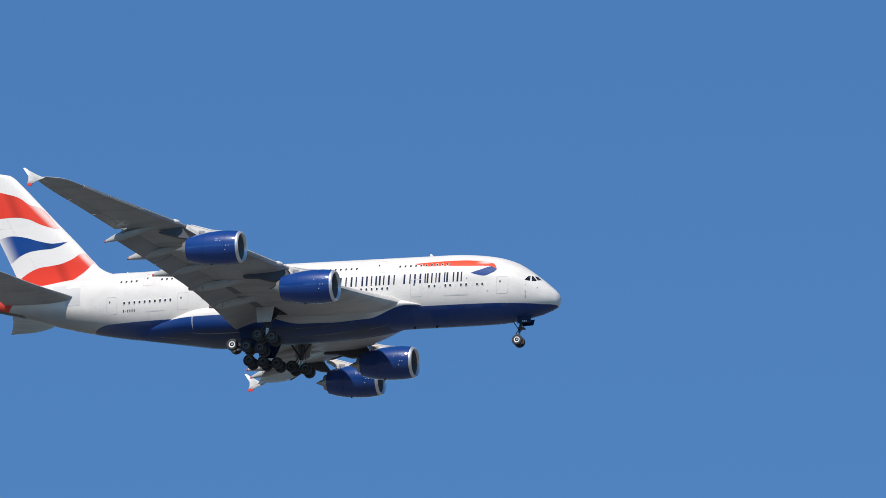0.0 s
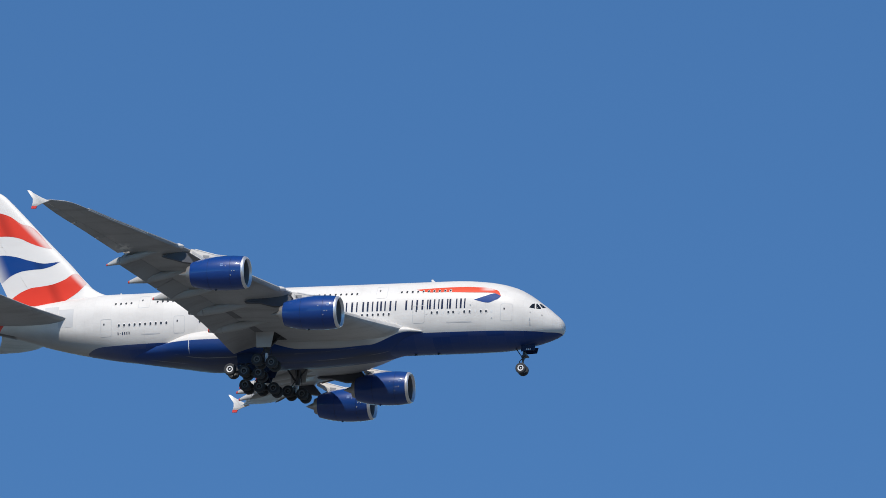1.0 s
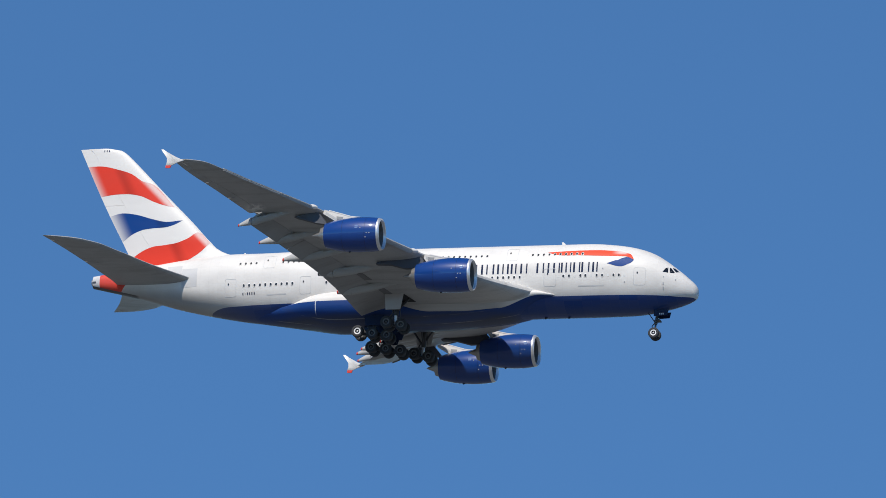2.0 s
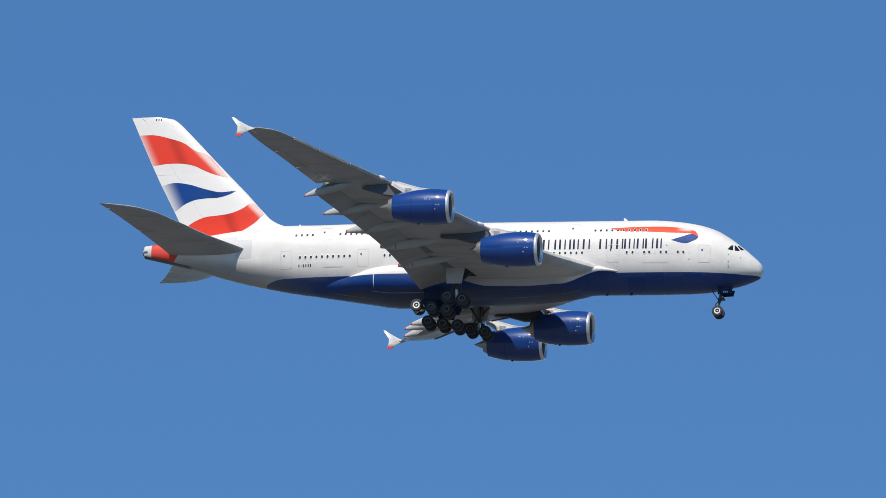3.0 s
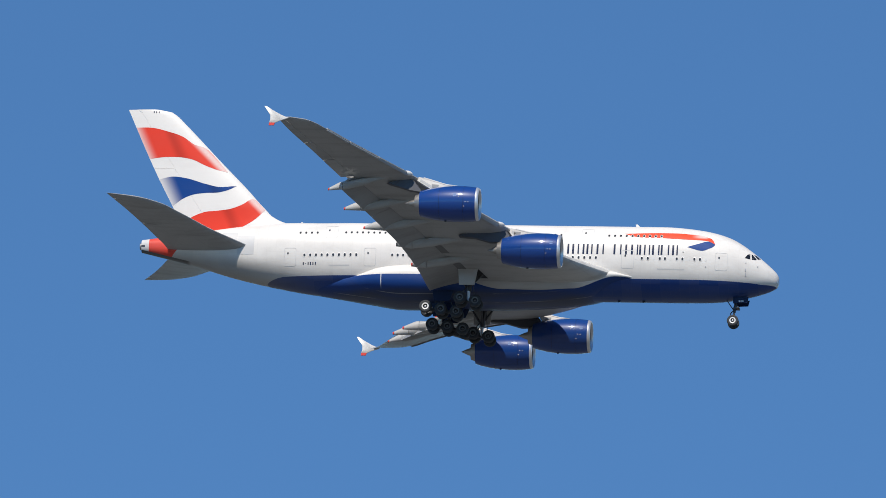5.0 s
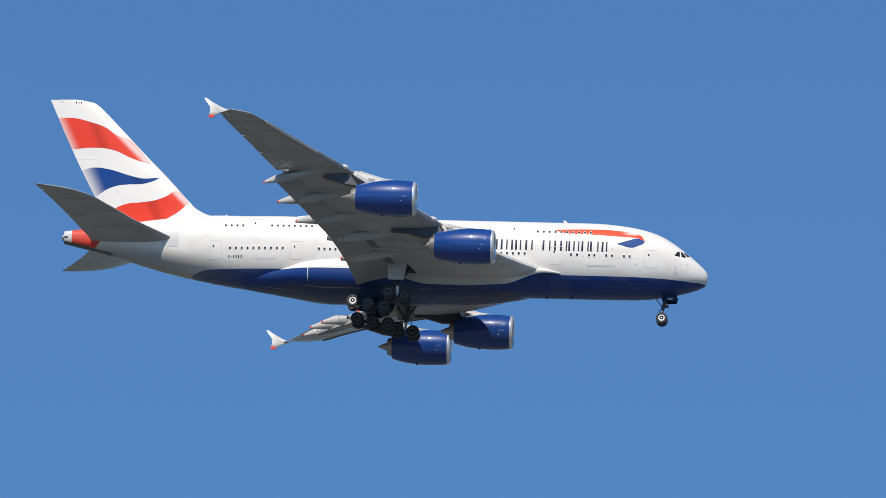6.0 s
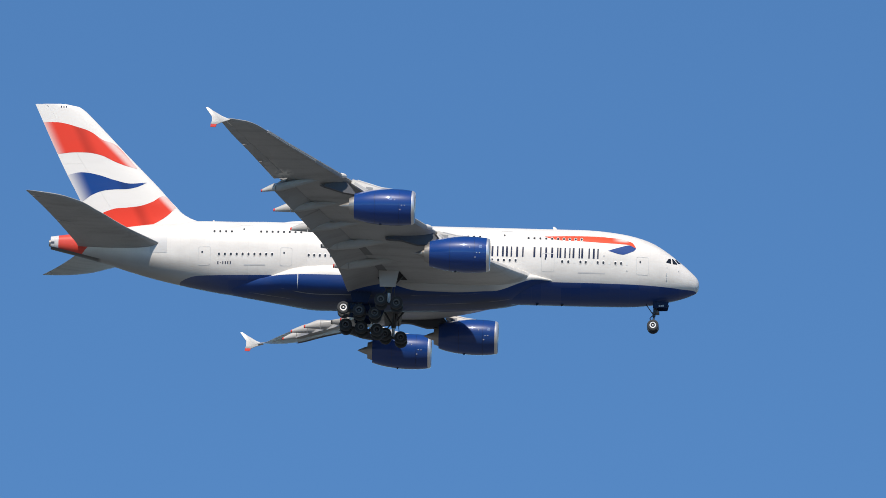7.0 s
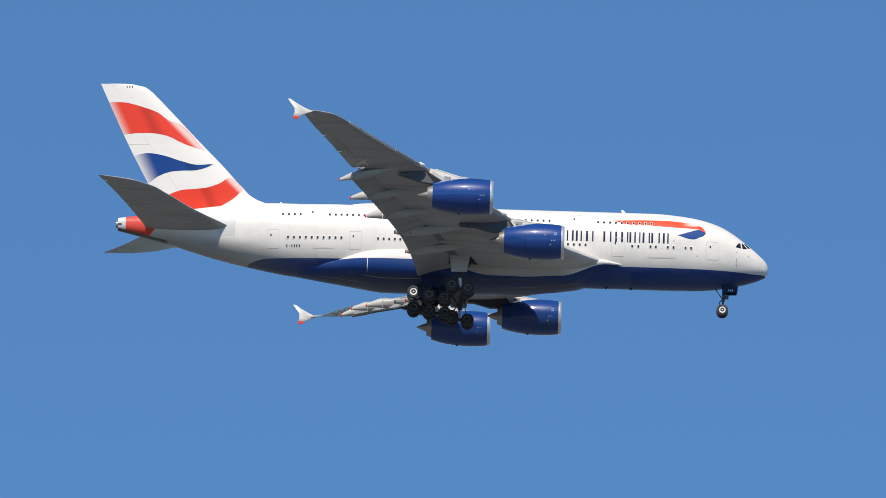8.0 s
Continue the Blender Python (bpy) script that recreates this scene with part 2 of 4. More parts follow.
HUB = simple("hub_paint", (0.78, 0.78, 0.78), 0.4, grime=0.1)
HUB_SHADED = simple("hub_shaded", (0.11, 0.113, 0.118), 0.5, grime=0.3)
RUBBER = simple("tyre_rubber", (0.032, 0.034, 0.038), 0.8, grime=0.02)
PLUG_WHITE = simple("plug_white", (0.68, 0.67, 0.64), 0.45)
SEAM = simple("seam_grey", (0.46, 0.465, 0.475), 0.5)
DOOR_SEAM = simple("door_seam_grey", (0.58, 0.575, 0.56), 0.5)
PANE = simple("dark_window", (0.04, 0.042, 0.046), 0.16, grime=0.05, spread=0.04)
COCKPIT_GLASS = simple("cockpit_glass", (0.012, 0.013, 0.015), 0.08, coat=0.5, grime=0.02, spread=0.03)
RIBBON_RED = ribbon_paint()
RIBBON_BLUE = simple("ribbon_blue", (0.005, 0.05, 0.22), 0.5, coat=0.0, grime=0.04)


def ground_material():
    m, tree, sh = material("bounce_ground")
    co = node(tree, "TexCoord").outputs["Object"]
    fields = node(tree, "TexVoronoi", {"Vector": co, "Scale": 0.006}).outputs["Color"]
    tone = node(tree, "SeparateColor", {0: fields}).outputs[0]
    fine = weather(tree, co, 0.05)
    a = mixed(tree, tone, (0.066, 0.072, 0.067, 1), (0.140, 0.142, 0.140, 1))
    col = mixed(tree, ramp(tree, fine, 0.35, 0.7, 0, 0.6), a, (0.104, 0.106, 0.105, 1))
    tree.links.new(col, sh.inputs["Base Color"])
    sh.inputs["Roughness"].default_value = 0.95
    return m


# ---- mesh helpers
def part(name, bm, mat, parent, label="", sharp=40):
    me = bpy.data.meshes.new(name)
    bmesh.ops.recalc_face_normals(bm, faces=bm.faces)
    bm.to_mesh(me)
    bm.free()
    return part_of(name, me, mat, parent, label, sharp)


def part_of(name, me, mat, parent, label="", sharp=40):
    for m in (mat if isinstance(mat, (list, tuple)) else [mat]):
        me.materials.append(m)
    me.shade_smooth()
    me.set_sharp_from_angle(angle=radians(sharp))
    ob = new(name, me)
    ob.parent = parent
    return tagged(ob, label)


def shared(name, me, parent, m, label=""):
    ob = new(name, me)
    ob.parent = parent
    ob.matrix_basis = m
    return tagged(ob, label)


def loft(rings, closed=True, cap=(True, True), bm=None, index=0):
    bm = bm or bmesh.new()
    rows = [[bm.verts.new(p) for p in ring] for ring in rings]
    n = len(rows[0])
    for a, b in zip(rows, rows[1:]):
        for i in range(n if closed else n - 1):
            j = (i + 1) % n
            f = bm.faces.new((a[i], a[j], b[j], b[i]))
            f.material_index = index
    if cap[0]:
        bm.faces.new(rows[0]).material_index = index
    if cap[1]:
        bm.faces.new(rows[-1][::-1]).material_index = index
    return bm


def revolve(profile, axis_at, n=40, bm=None, index=0, close=False):
    """profile: (metres aft of axis_at, radius), turned about the x axis."""
    ox, oy, oz = axis_at
    rings = []
    for s, r in profile:
        rings.append([(ox - s, oy + r * math.cos(2 * math.pi * i / n), oz + r * math.sin(2 * math.pi * i / n)) for i in range(n)])
    return loft(rings, True, (close, close), bm, index)


def tube(a, b, r, n=12, bm=None, r2=None, index=0):
    a, b = Vector(a), Vector(b)
    q = (b - a).to_track_quat("Z", "Y")
    rings = []
    for p, rad in ((a, r), (b, r2 or r)):
        rings.append([p + q @ Vector((rad * math.cos(2 * math.pi * i / n), rad * math.sin(2 * math.pi * i / n), 0)) for i in range(n)])
    return loft(rings, True, (True, True), bm, index)


def slab(poly, thick, at=0.0, bm=None, edge=0.0):
    """A plate: poly of (s, z), thickness along y centred at `at`, with a chamfered rim."""
    rings = []
    cx = sum(p[0] for p in poly) / len(poly)
    cz = sum(p[1] for p in poly) / len(poly)
    for off, k in ((-0.5, 1 - edge), (-0.25, 1), (0.25, 1), (0.5, 1 - edge)):
        rings.append([(-(cx + (s - cx) * k), at + off * thick, cz + (z - cz) * k) for s, z in poly])
    return loft(rings, True, (True, True), bm)


def box(lo, hi, bm=None, bevel=0.0):
    bm = bm or bmesh.new()
    m = Matrix.LocRotScale([(a + b) / 2 for a, b in zip(lo, hi)], None, [abs(b - a) for a, b in zip(lo, hi)])
    made = bmesh.ops.create_cube(bm, size=1, matrix=m)["verts"]
    if bevel:
        bmesh.ops.bevel(bm, geom=list({e for v in made for e in v.link_edges}), offset=bevel, segments=2, affect="EDGES")
    return bm


def spline(xs, ys):
    """A smooth curve through the points, without overshoot at the ends."""
    xs, ys = np.array(xs, float), np.array(ys, float)
    h, d = np.diff(xs), np.diff(ys) / np.diff(xs)
    m = np.concatenate([[d[0]], (d[:-1] * h[1:] + d[1:] * h[:-1]) / (h[1:] + h[:-1]), [d[-1]]])
    m[1:-1][d[:-1] * d[1:] <= 0] = 0

    def at(x):
        x = min(max(x, xs[0]), xs[-1])
        i = min(max(int(np.searchsorted(xs, x, "right")) - 1, 0), len(xs) - 2)
        t = (x - xs[i]) / h[i]
        return float((2 * t**3 - 3 * t**2 + 1) * ys[i] + (t**3 - 2 * t**2 + t) * h[i] * m[i]
                     + (3 * t**2 - 2 * t**3) * ys[i + 1] + (t**3 - t**2) * h[i] * m[i + 1])
    return at


# ---- ground
# unseen disc added to bounce sunlight onto the undersides; its tones are invented
bm = bmesh.new()
bmesh.ops.create_circle(bm, cap_ends=True, segments=96, radius=30000)
me = bpy.data.meshes.new("ground")
bm.to_mesh(me)
bm.free()
me.materials.append(ground_material())
tagged(new("ground", me), "unseen dark ground far below the airliner, added for bounce light", "ground", kind="structure")

# ---- the airliner: x forward from the nose, y to port, z up; s is metres aft of the nose
airliner = tagged(new("airliner"), "four-engined double-deck white and blue airliner with landing gear down", "airplane")

HS = [0, 0.08, 0.29, 0.56, 1.23, 1.76, 2.47, 3.6, 5.3, 6.82, 9.8, 12.95, 20, 38, 45, 46.5, 50, 55, 60, 65, 70.4]
HU = [math.sqrt(s) for s in HS]
half_w = spline(HU, [0.02, 0.50, 0.88, 1.14, 1.66, 1.93, 2.27, 2.65, 3.05, 3.28, 3.5, 3.57, 3.57, 3.57, 3.57, 3.52, 3.3, 2.85, 2.2, 1.45, 0.6])
half_h = spline(HU, [0.02, 0.46, 0.80, 1.02, 1.46, 1.78, 2.16, 2.72, 3.39, 3.73, 4.03, 4.13, 4.13, 4.13, 4.13, 4.13, 4.04, 3.64, 2.84, 1.74, 0.7])
mid_z = spline(HU, [-1.72, -1.71, -1.68, -1.61, -1.45, -1.31, -1.14, -0.84, -0.51, -0.33, -0.11, -0.02, -0.02, -0.02, -0.02, 0.0, 0.04, 0.40, 0.70, 1.05, 1.32])
POWER = 2.25


def hull_dims(s):
    u = math.sqrt(max(s, 0))
    return half_w(u), half_h(u), mid_z(u)


def hull_y(s, z):
    a, b, c = hull_dims(s)
    return a * max(0.0, 1 - min(1, abs((z - c) / b)) ** POWER) ** (1 / POWER)


def se(t, e):
    return math.copysign(abs(t) ** (2 / e), t)


def build_fuselage():
    rings = []
    stations = [(i / 26) ** 2 * 13 for i in range(27)] + [13 + 1.2 * i for i in range(1, 27)] + [44.2 + 26.2 * i / 40 for i in range(1, 41)]
    for s in stations:
        a, b, c = hull_dims(s)
        rings.append([(-s, a * se(math.cos(2 * math.pi * i / 72), POWER), c + b * se(math.sin(2 * math.pi * i / 72), POWER)) for i in range(72)])
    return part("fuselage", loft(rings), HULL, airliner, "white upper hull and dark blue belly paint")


fuselage = build_fuselage()


def skin_patch(outline_lo, outline_hi, s0, s1, n, m, surf, sign, lift, bm=None, thick=0.0):
    """A thin skin lying on a surface: between two curves z(s), raised by lift."""
    bm = bm or bmesh.new()
    rows = []
    for i in range(n + 1):
        s = s0 + (s1 - s0) * i / n
        lo, hi = outline_lo(s), outline_hi(s)
        rows.append([(-s, sign * (surf(s, lo + (hi - lo) * j / m) + lift), lo + (hi - lo) * j / m) for j in range(m + 1)])
    return loft(rows, False, (False, False), bm)


def skin_shape(points, surf, sign, lift):
    """A small flat shape (s, z) pressed on a surface, with a rim down into it."""
    bm = bmesh.new()
    top = [bm.verts.new((-s, sign * (surf(s, z) + lift), z)) for s, z in points]
    low = [bm.verts.new((-s, sign * (surf(s, z) - 0.02), z)) for s, z in points]
    cs, cz = sum(p[0] for p in points) / len(points), sum(p[1] for p in points) / len(points)
    c = bm.verts.new((-cs, sign * (surf(cs, cz) + lift), cz))
    n = len(points)
    for i in range(n):
        j = (i + 1) % n
        bm.faces.new((top[i], top[j], c))
        bm.faces.new((top[i], top[j], low[j], low[i]))
    return bm


def rounded(s0, s1, z0, z1, r, n=4):
    out = []
    for cs, cz, a0 in ((s1 - r, z1 - r, 0), (s0 + r, z1 - r, 90), (s0 + r, z0 + r, 180), (s1 - r, z0 + r, 270)):
        for k in range(n + 1):
            a = radians(a0 + 90 * k / n)
            out.append((cs + r * math.cos(a), cz + r * math.sin(a)))
    return out


def build_belly():
    w = spline([15.0, 16, 18, 22, 26, 30, 40, 44, 48, 51.5], [2.6, 3.15, 3.68, 3.86, 3.97, 4.05, 4.05, 3.8, 2.45, 1.4])
    low = spline([15.0, 16, 17.5, 19, 20.5, 22, 24, 28, 34, 41, 45, 49, 51.5], [-2.75, -2.85, -3.1, -3.7, -4.2, -4.46, -4.66, -4.92, -5.05, -5.12, -4.62, -4.15, -3.8])
    top = spline([15.0, 16, 18, 20, 22, 28, 36, 41, 44, 46.6, 51.5], [-2.4, -2.2, -1.45, -1.3, -1.22, -1.1, -0.85, -0.9, -1.4, -2.58, -2.95])
    mid = spline([15.0, 18, 20, 26, 36, 42, 46, 51.5], [-2.5, -2.3, -2.35, -2.5, -2.7, -2.75, -2.9, -3.2])
    power = spline([15.0, 20, 28, 44, 51.5], [2.1, 2.15, 2.5, 2.5, 2.2])
    rings = []
    for k in range(73):
        s = 15.0 + 36.5 * k / 72
        a, lo, hi, c, e = w(s), low(s), top(s), mid(s), power(s)
        ring = []
        for i in range(56):
            t = 2 * math.pi * i / 56
            zz = se(math.sin(t), e)
            ring.append((-s, a * se(math.cos(t), e), c + (hi - c if zz > 0 else c - lo) * zz))
        rings.append(ring)
    return part("belly_fairing", loft(rings), FAIRING, airliner, "pale grey and blue belly fairing")


build_belly()

# ---- wings
LE = spline([2.5, 3.57, 9, 15.6, 26, 33.8, 37.6, 38.7, 39.3, 39.65], [17.0, 18.2, 23.3, 28.5, 36.9, 42.8, 45.5, 46.5, 47.5, 48.9])
TE = spline([2.5, 3.57, 9, 14, 20, 26.7, 35.5, 39.6], [36.3, 36.5, 37.4, 39.1, 41.9, 44.9, 48.4, 50.15])
LZ = spline([2.5, 3.57, 10, 15.2, 20, 25.7, 32, 37.6, 38.7, 39.65], [-2.25, -2.2, -1.85, -1.05, -0.15, 0.9, 1.8, 2.52, 2.75, 3.0])
INC = spline([2.5, 15, 26.7, 39.6], [1.2, 0.55, 0.35, 0.1])
THK = spline([2.5, 8, 15, 26, 39.6], [0.135, 0.125, 0.11, 0.095, 0.085])


def foil(x, t):
    return 5 * t * (0.2969 * math.sqrt(x) - 0.126 * x - 0.3516 * x * x + 0.2843 * x**3 - 0.1036 * x**4)


def wing_point(y, x, upper):
    """A point of the wing: x is the part of the chord."""
    le, te, z = LE(y), TE(y), LZ(y)
    c = te - le
    z -= INC(y) * x
    z += 0.012 * c * math.sin(math.pi * x)
    return le + c * x, z + (1 if upper else -0.85) * c * foil(x, THK(y))


def wing_rings(ys, cut, sign):
    rings = []
    for y in ys:
        xs = [cut * (1 - math.cos(math.pi * k / 18)) / 2 for k in range(19)]
        up = [wing_point(y, x, True) for x in xs[::-1]]
        dn = [wing_point(y, x, False) for x in xs[1:]]
        rings.append([(-s, sign * y, z) for s, z in up + dn])
    return rings


def build_wing(sign):
    ys = [2.5 + 24.2 * k / 32 for k in range(33)]
    bm = loft(wing_rings(ys, 0.83, sign))
    ys = [26.7 + 12.95 * (1 - (1 - k / 24) ** 1.4) for k in range(25)]
    loft(wing_rings(ys, 0.80, sign), bm=bm)
    wing = part("wing", bm, WING_GREY, airliner, "swept grey wing with flaps extended", 30)

    # ailerons, slightly drooped
    for y0, y1 in ((26.85, 30.6), (30.68, 34.6), (34.68, 39.4)):
        rings = []
        for k in range(5):
            y = y0 + (y1 - y0) * k / 4
            s0, zu = wing_point(y, 0.805, True)
            _, zl = wing_point(y, 0.805, False)
            s1, ze = wing_point(y, 1.0, True)
            ze -= 0.12
            rings.append([(-s0, sign * y, zu), (-(s0 + s1) / 2, sign * y, (zu + ze) / 2 + 0.03), (-s1, sign * y, ze + 0.02), (-s1, sign * y, ze - 0.02), (-(s0 + s1) / 2, sign * y, (zl + ze) / 2 - 0.02), (-s0, sign * y, zl)])
        part("aileron", loft(rings), WING_GREY, wing)
    # flaps: each hangs behind and below the cut edge
    drop = spline([4, 5.2, 9.6, 13.6, 20, 26.5], [-4.62, -4.55, -3.85, -3.05, -1.72, -0.5])
    reach = spline([4, 9.6, 13.6, 20, 26.5], [1.2, 1.05, 0.72, 0.35, 0.25])
    for y0, y1 in ((4.0, 9.5), (9.56, 13.86), (13.9, 20.15), (20.2, 26.6)):
        rings = []
        for k in range(9):
            y = y0 + (y1 - y0) * k / 8
            sa, za = wing_point(y, 0.829, False)
            za += 0.06
            sb, zb = TE(y) + reach(y), drop(y)
            L = math.hypot(sb - sa, zb - za)
            ux, uz = (sb - sa) / L, (zb - za) / L
            up, dn = [], []
            for j in range(11):
                x = (1 - math.cos(math.pi * j / 10)) / 2
                h = foil(x, 0.15) * L
                camber = 0.05 * L * math.sin(math.pi * x)
                for lst, sg in ((up, 1), (dn, -0.6)):
                    lst.append((-(sa + ux * L * x - uz * (camber + sg * h)), sign * y, za + uz * L * x + ux * (camber + sg * h)))
            rings.append(up[::-1] + dn[1:])
        part("flap", loft(rings), DARKENED_GREY, wing, "lowered flap, its grey darkened for shade")
        # the vane that bridges wing and flap
        rings = []
        for k in range(5):
            y = y0 + (y1 - y0) * k / 4
            s0, z0 = wing_point(y, 0.79, True)
            s1, z1 = wing_point(y, 0.94, True)
            rings.append([(-s0, sign * y, z0 + 0.01), (-s1, sign * y, z1 - 0.05), (-s1, sign * y, z1 - 0.12), (-s0, sign * y, z0 - 0.18)])
        part("spoiler", loft(rings), WING_GREY, wing)
    # dark plates that stand in for the shade in short stretches of the slot ahead of the flaps
    for y0, y1 in ((6.9, 8.6), (10.8, 12.4)):
        rings = []
        for k in range(5):
            y = y0 + (y1 - y0) * k / 4
            row = [wing_point(y, x, False) for x in (0.77, 0.79, 0.815, 0.838)]
            rings.append([(-s, sign * y, z - 0.03) for s, z in row] + [(-s, sign * y, z + 0.12) for s, z in row[::-1]])
        part("slot_shade", loft(rings), SLOT_SHADE, wing, "dark plate in place of slot shade")
    # slats in front of the leading edge
    for y0, y1 in ((16.2, 20.4), (20.5, 24.6), (27.0, 30.6), (30.7, 34.3), (34.4, 37.3)):
        rings = []
        for k in range(7):
            y = y0 + (y1 - y0) * k / 6
            c = TE(y) - LE(y)
            q = 0.02 * c + 0.10
            s, z = LE(y) - 0.10, LZ(y) + 0.02
            outer = [(s + q * 1.25, z + 0.50 * q + 0.06), (s + q * 0.55, z + 0.36 * q + 0.04), (s + q * 0.12, z + 0.10 * q), (s, z - 0.12 * q), (s + 0.2 * q, z - 0.38 * q), (s + 0.5 * q, z - 0.48 * q)]
            inner = [(s + 0.52 * q, z - 0.42 * q), (s + 0.28 * q, z - 0.22 * q), (s + 0.3 * q, z + 0.02 * q), (s + 0.65 * q, z + 0.26 * q), (s + 1.25 * q, z + 0.46 * q + 0.04)]
            rings.append([(-a, sign * y, b) for a, b in outer + inner])
        slat = part("slat", loft(rings), SLAT_GREY, wing, "extended pale grey slat")
        # its drooped lower skin
        rings = []
        for k in range(7):
            y = y0 + (y1 - y0) * k / 6
            c = TE(y) - LE(y)
            q = 0.02 * c + 0.13
            s, z, h = LE(y) - 0.13, LZ(y) - 0.48 * q, 0.02 * c + 0.02
            rings.append([(-(s + 0.12 * q), sign * y, z + 0.2), (-(s + 0.35 * q), sign * y, z - 0.4 * h), (-(s + 0.9 * q), sign * y, z - h), (-(s + 0.95 * q), sign * y, z - h + 0.03), (-(s + 0.55 * q), sign * y, z - 0.4 * h), (-(s + 0.4 * q), sign * y, z + 0.1)])
        part("slat_skin", loft(rings), WING_GREY, slat, "grey lower skin of the slat")
    # canoe fairings under the flaps: place, tip and red end
    for y, tip_s, tip_z, length, r in ((26.35, 46.35, -0.66, 7.8, 0.66), (21.6, 45.2, -1.26, 9.0, 0.76), (17.4, 43.55, -2.0, 9.2, 0.8), (13.6, 40.4, -2.45, 8.8, 0.9), (9.6, 39.2, -3.42, 8.4, 0.85)):
        s0 = tip_s - length
        x0 = (s0 - LE(y)) / (TE(y) - LE(y))
        z0 = wing_point(y, min(max(x0, 0.05), 0.95), False)[1] + 0.15

        def ring_at(f):
            s = s0 + length * f
            z = z0 + (tip_z - z0) * f ** 1.5
            x = (s - LE(y)) / (TE(y) - LE(y))
            blunt = 0.2 if y > 15 else 0.42
            rad = r * max(0.03, min(1, f / 0.55) ** 0.8 * min(1, (1.0 - f) / 0.32 + blunt))
            flat = 0.2 if y < 15 else 0.4 + 0.6 * min(max((f - 0.72) / 0.12, 0), 1)  # the top lies flush under wing and flap
            return [(-s, sign * (y + 0.62 * rad * math.cos(2 * math.pi * i / 20)), z + 0.25 * (1 - f) + rad * math.sin(2 * math.pi * i / 20) * (flat if i < 10 else 0.85)) for i in range(20)]
        canoe = part("flap_fairing", loft([ring_at(0.795 * k / 16) for k in range(17)]), CANOE_GREY, wing)
        outer = y > 15
        part("fairing_tail", loft([ring_at(0.80 + 0.18 * k / 6) for k in range(7)]), TAIL_GREY if outer else CANOE_GREY, canoe, "pale grey tail of the fairing" if outer else "")
        part("fairing_tip", loft([ring_at(0.982 + 0.018 * k / 3) for k in range(4)]), PAINT_RED if outer or y < 10 else STRUT, canoe, "red tip" if outer or y < 10 else "dark tip")
    # wing fence
    fence = [(49.1, 2.84), (50.0, 3.23), (51.0, 3.8), (51.55, 4.18), (51.8, 4.17), (51.45, 3.65), (51.1, 3.15), (51.08, 2.65), (51.2, 2.3), (50.52, 2.3), (50.0, 2.55)]
    fence_ob = part("winglet", slab(fence, 0.14, at=sign * 39.72, edge=0.05), PAINT_WHITE, wing, "white wing-tip fence")
    part("winglet_foot", slab([(50.54, 2.295), (51.2, 2.295), (51.22, 2.0), (50.66, 2.0)], 0.14, at=sign * 39.72, edge=0.05), PAINT_RED, fence_ob, "red lower end")
    # painted end plates of the inner flaps
    for y, q, z in ((9.53, 38.55, -3.05),):
        plate = part("flap_end", slab([(q - 0.9, z + 0.25), (q, z + 0.1), (q + 0.05, z - 0.55), (q - 0.75, z - 0.25)], 0.12, at=sign * y, edge=0.03), PALE_GREY, wing)
        if y < 10:
            part("flap_end_mark", slab([(q + 0.01, z + 0.1), (q + 0.38, z + 0.02), (q + 0.42, z - 0.62), (q + 0.06, z - 0.55)], 0.12, at=sign * y, edge=0.03), PAINT_RED, plate, "red end mark")
    # bare struts between the canoe fairings
    for a, b in (((41.6, 20.4, -0.25), (40.8, 19.0, -0.75)), ((38.4, 15.7, -0.95), (37.4, 13.95, -1.5)), ((36.5, 12.0, -1.75), (35.6, 10.4, -2.2))):
        part("flap_strut", tube((-a[0], sign * a[1], a[2]), (-b[0], sign * b[1], b[2]), 0.045, 8), PALE_GREY, wing)
    return wing


for sign in (-1, 1):
    build_wing(sign)


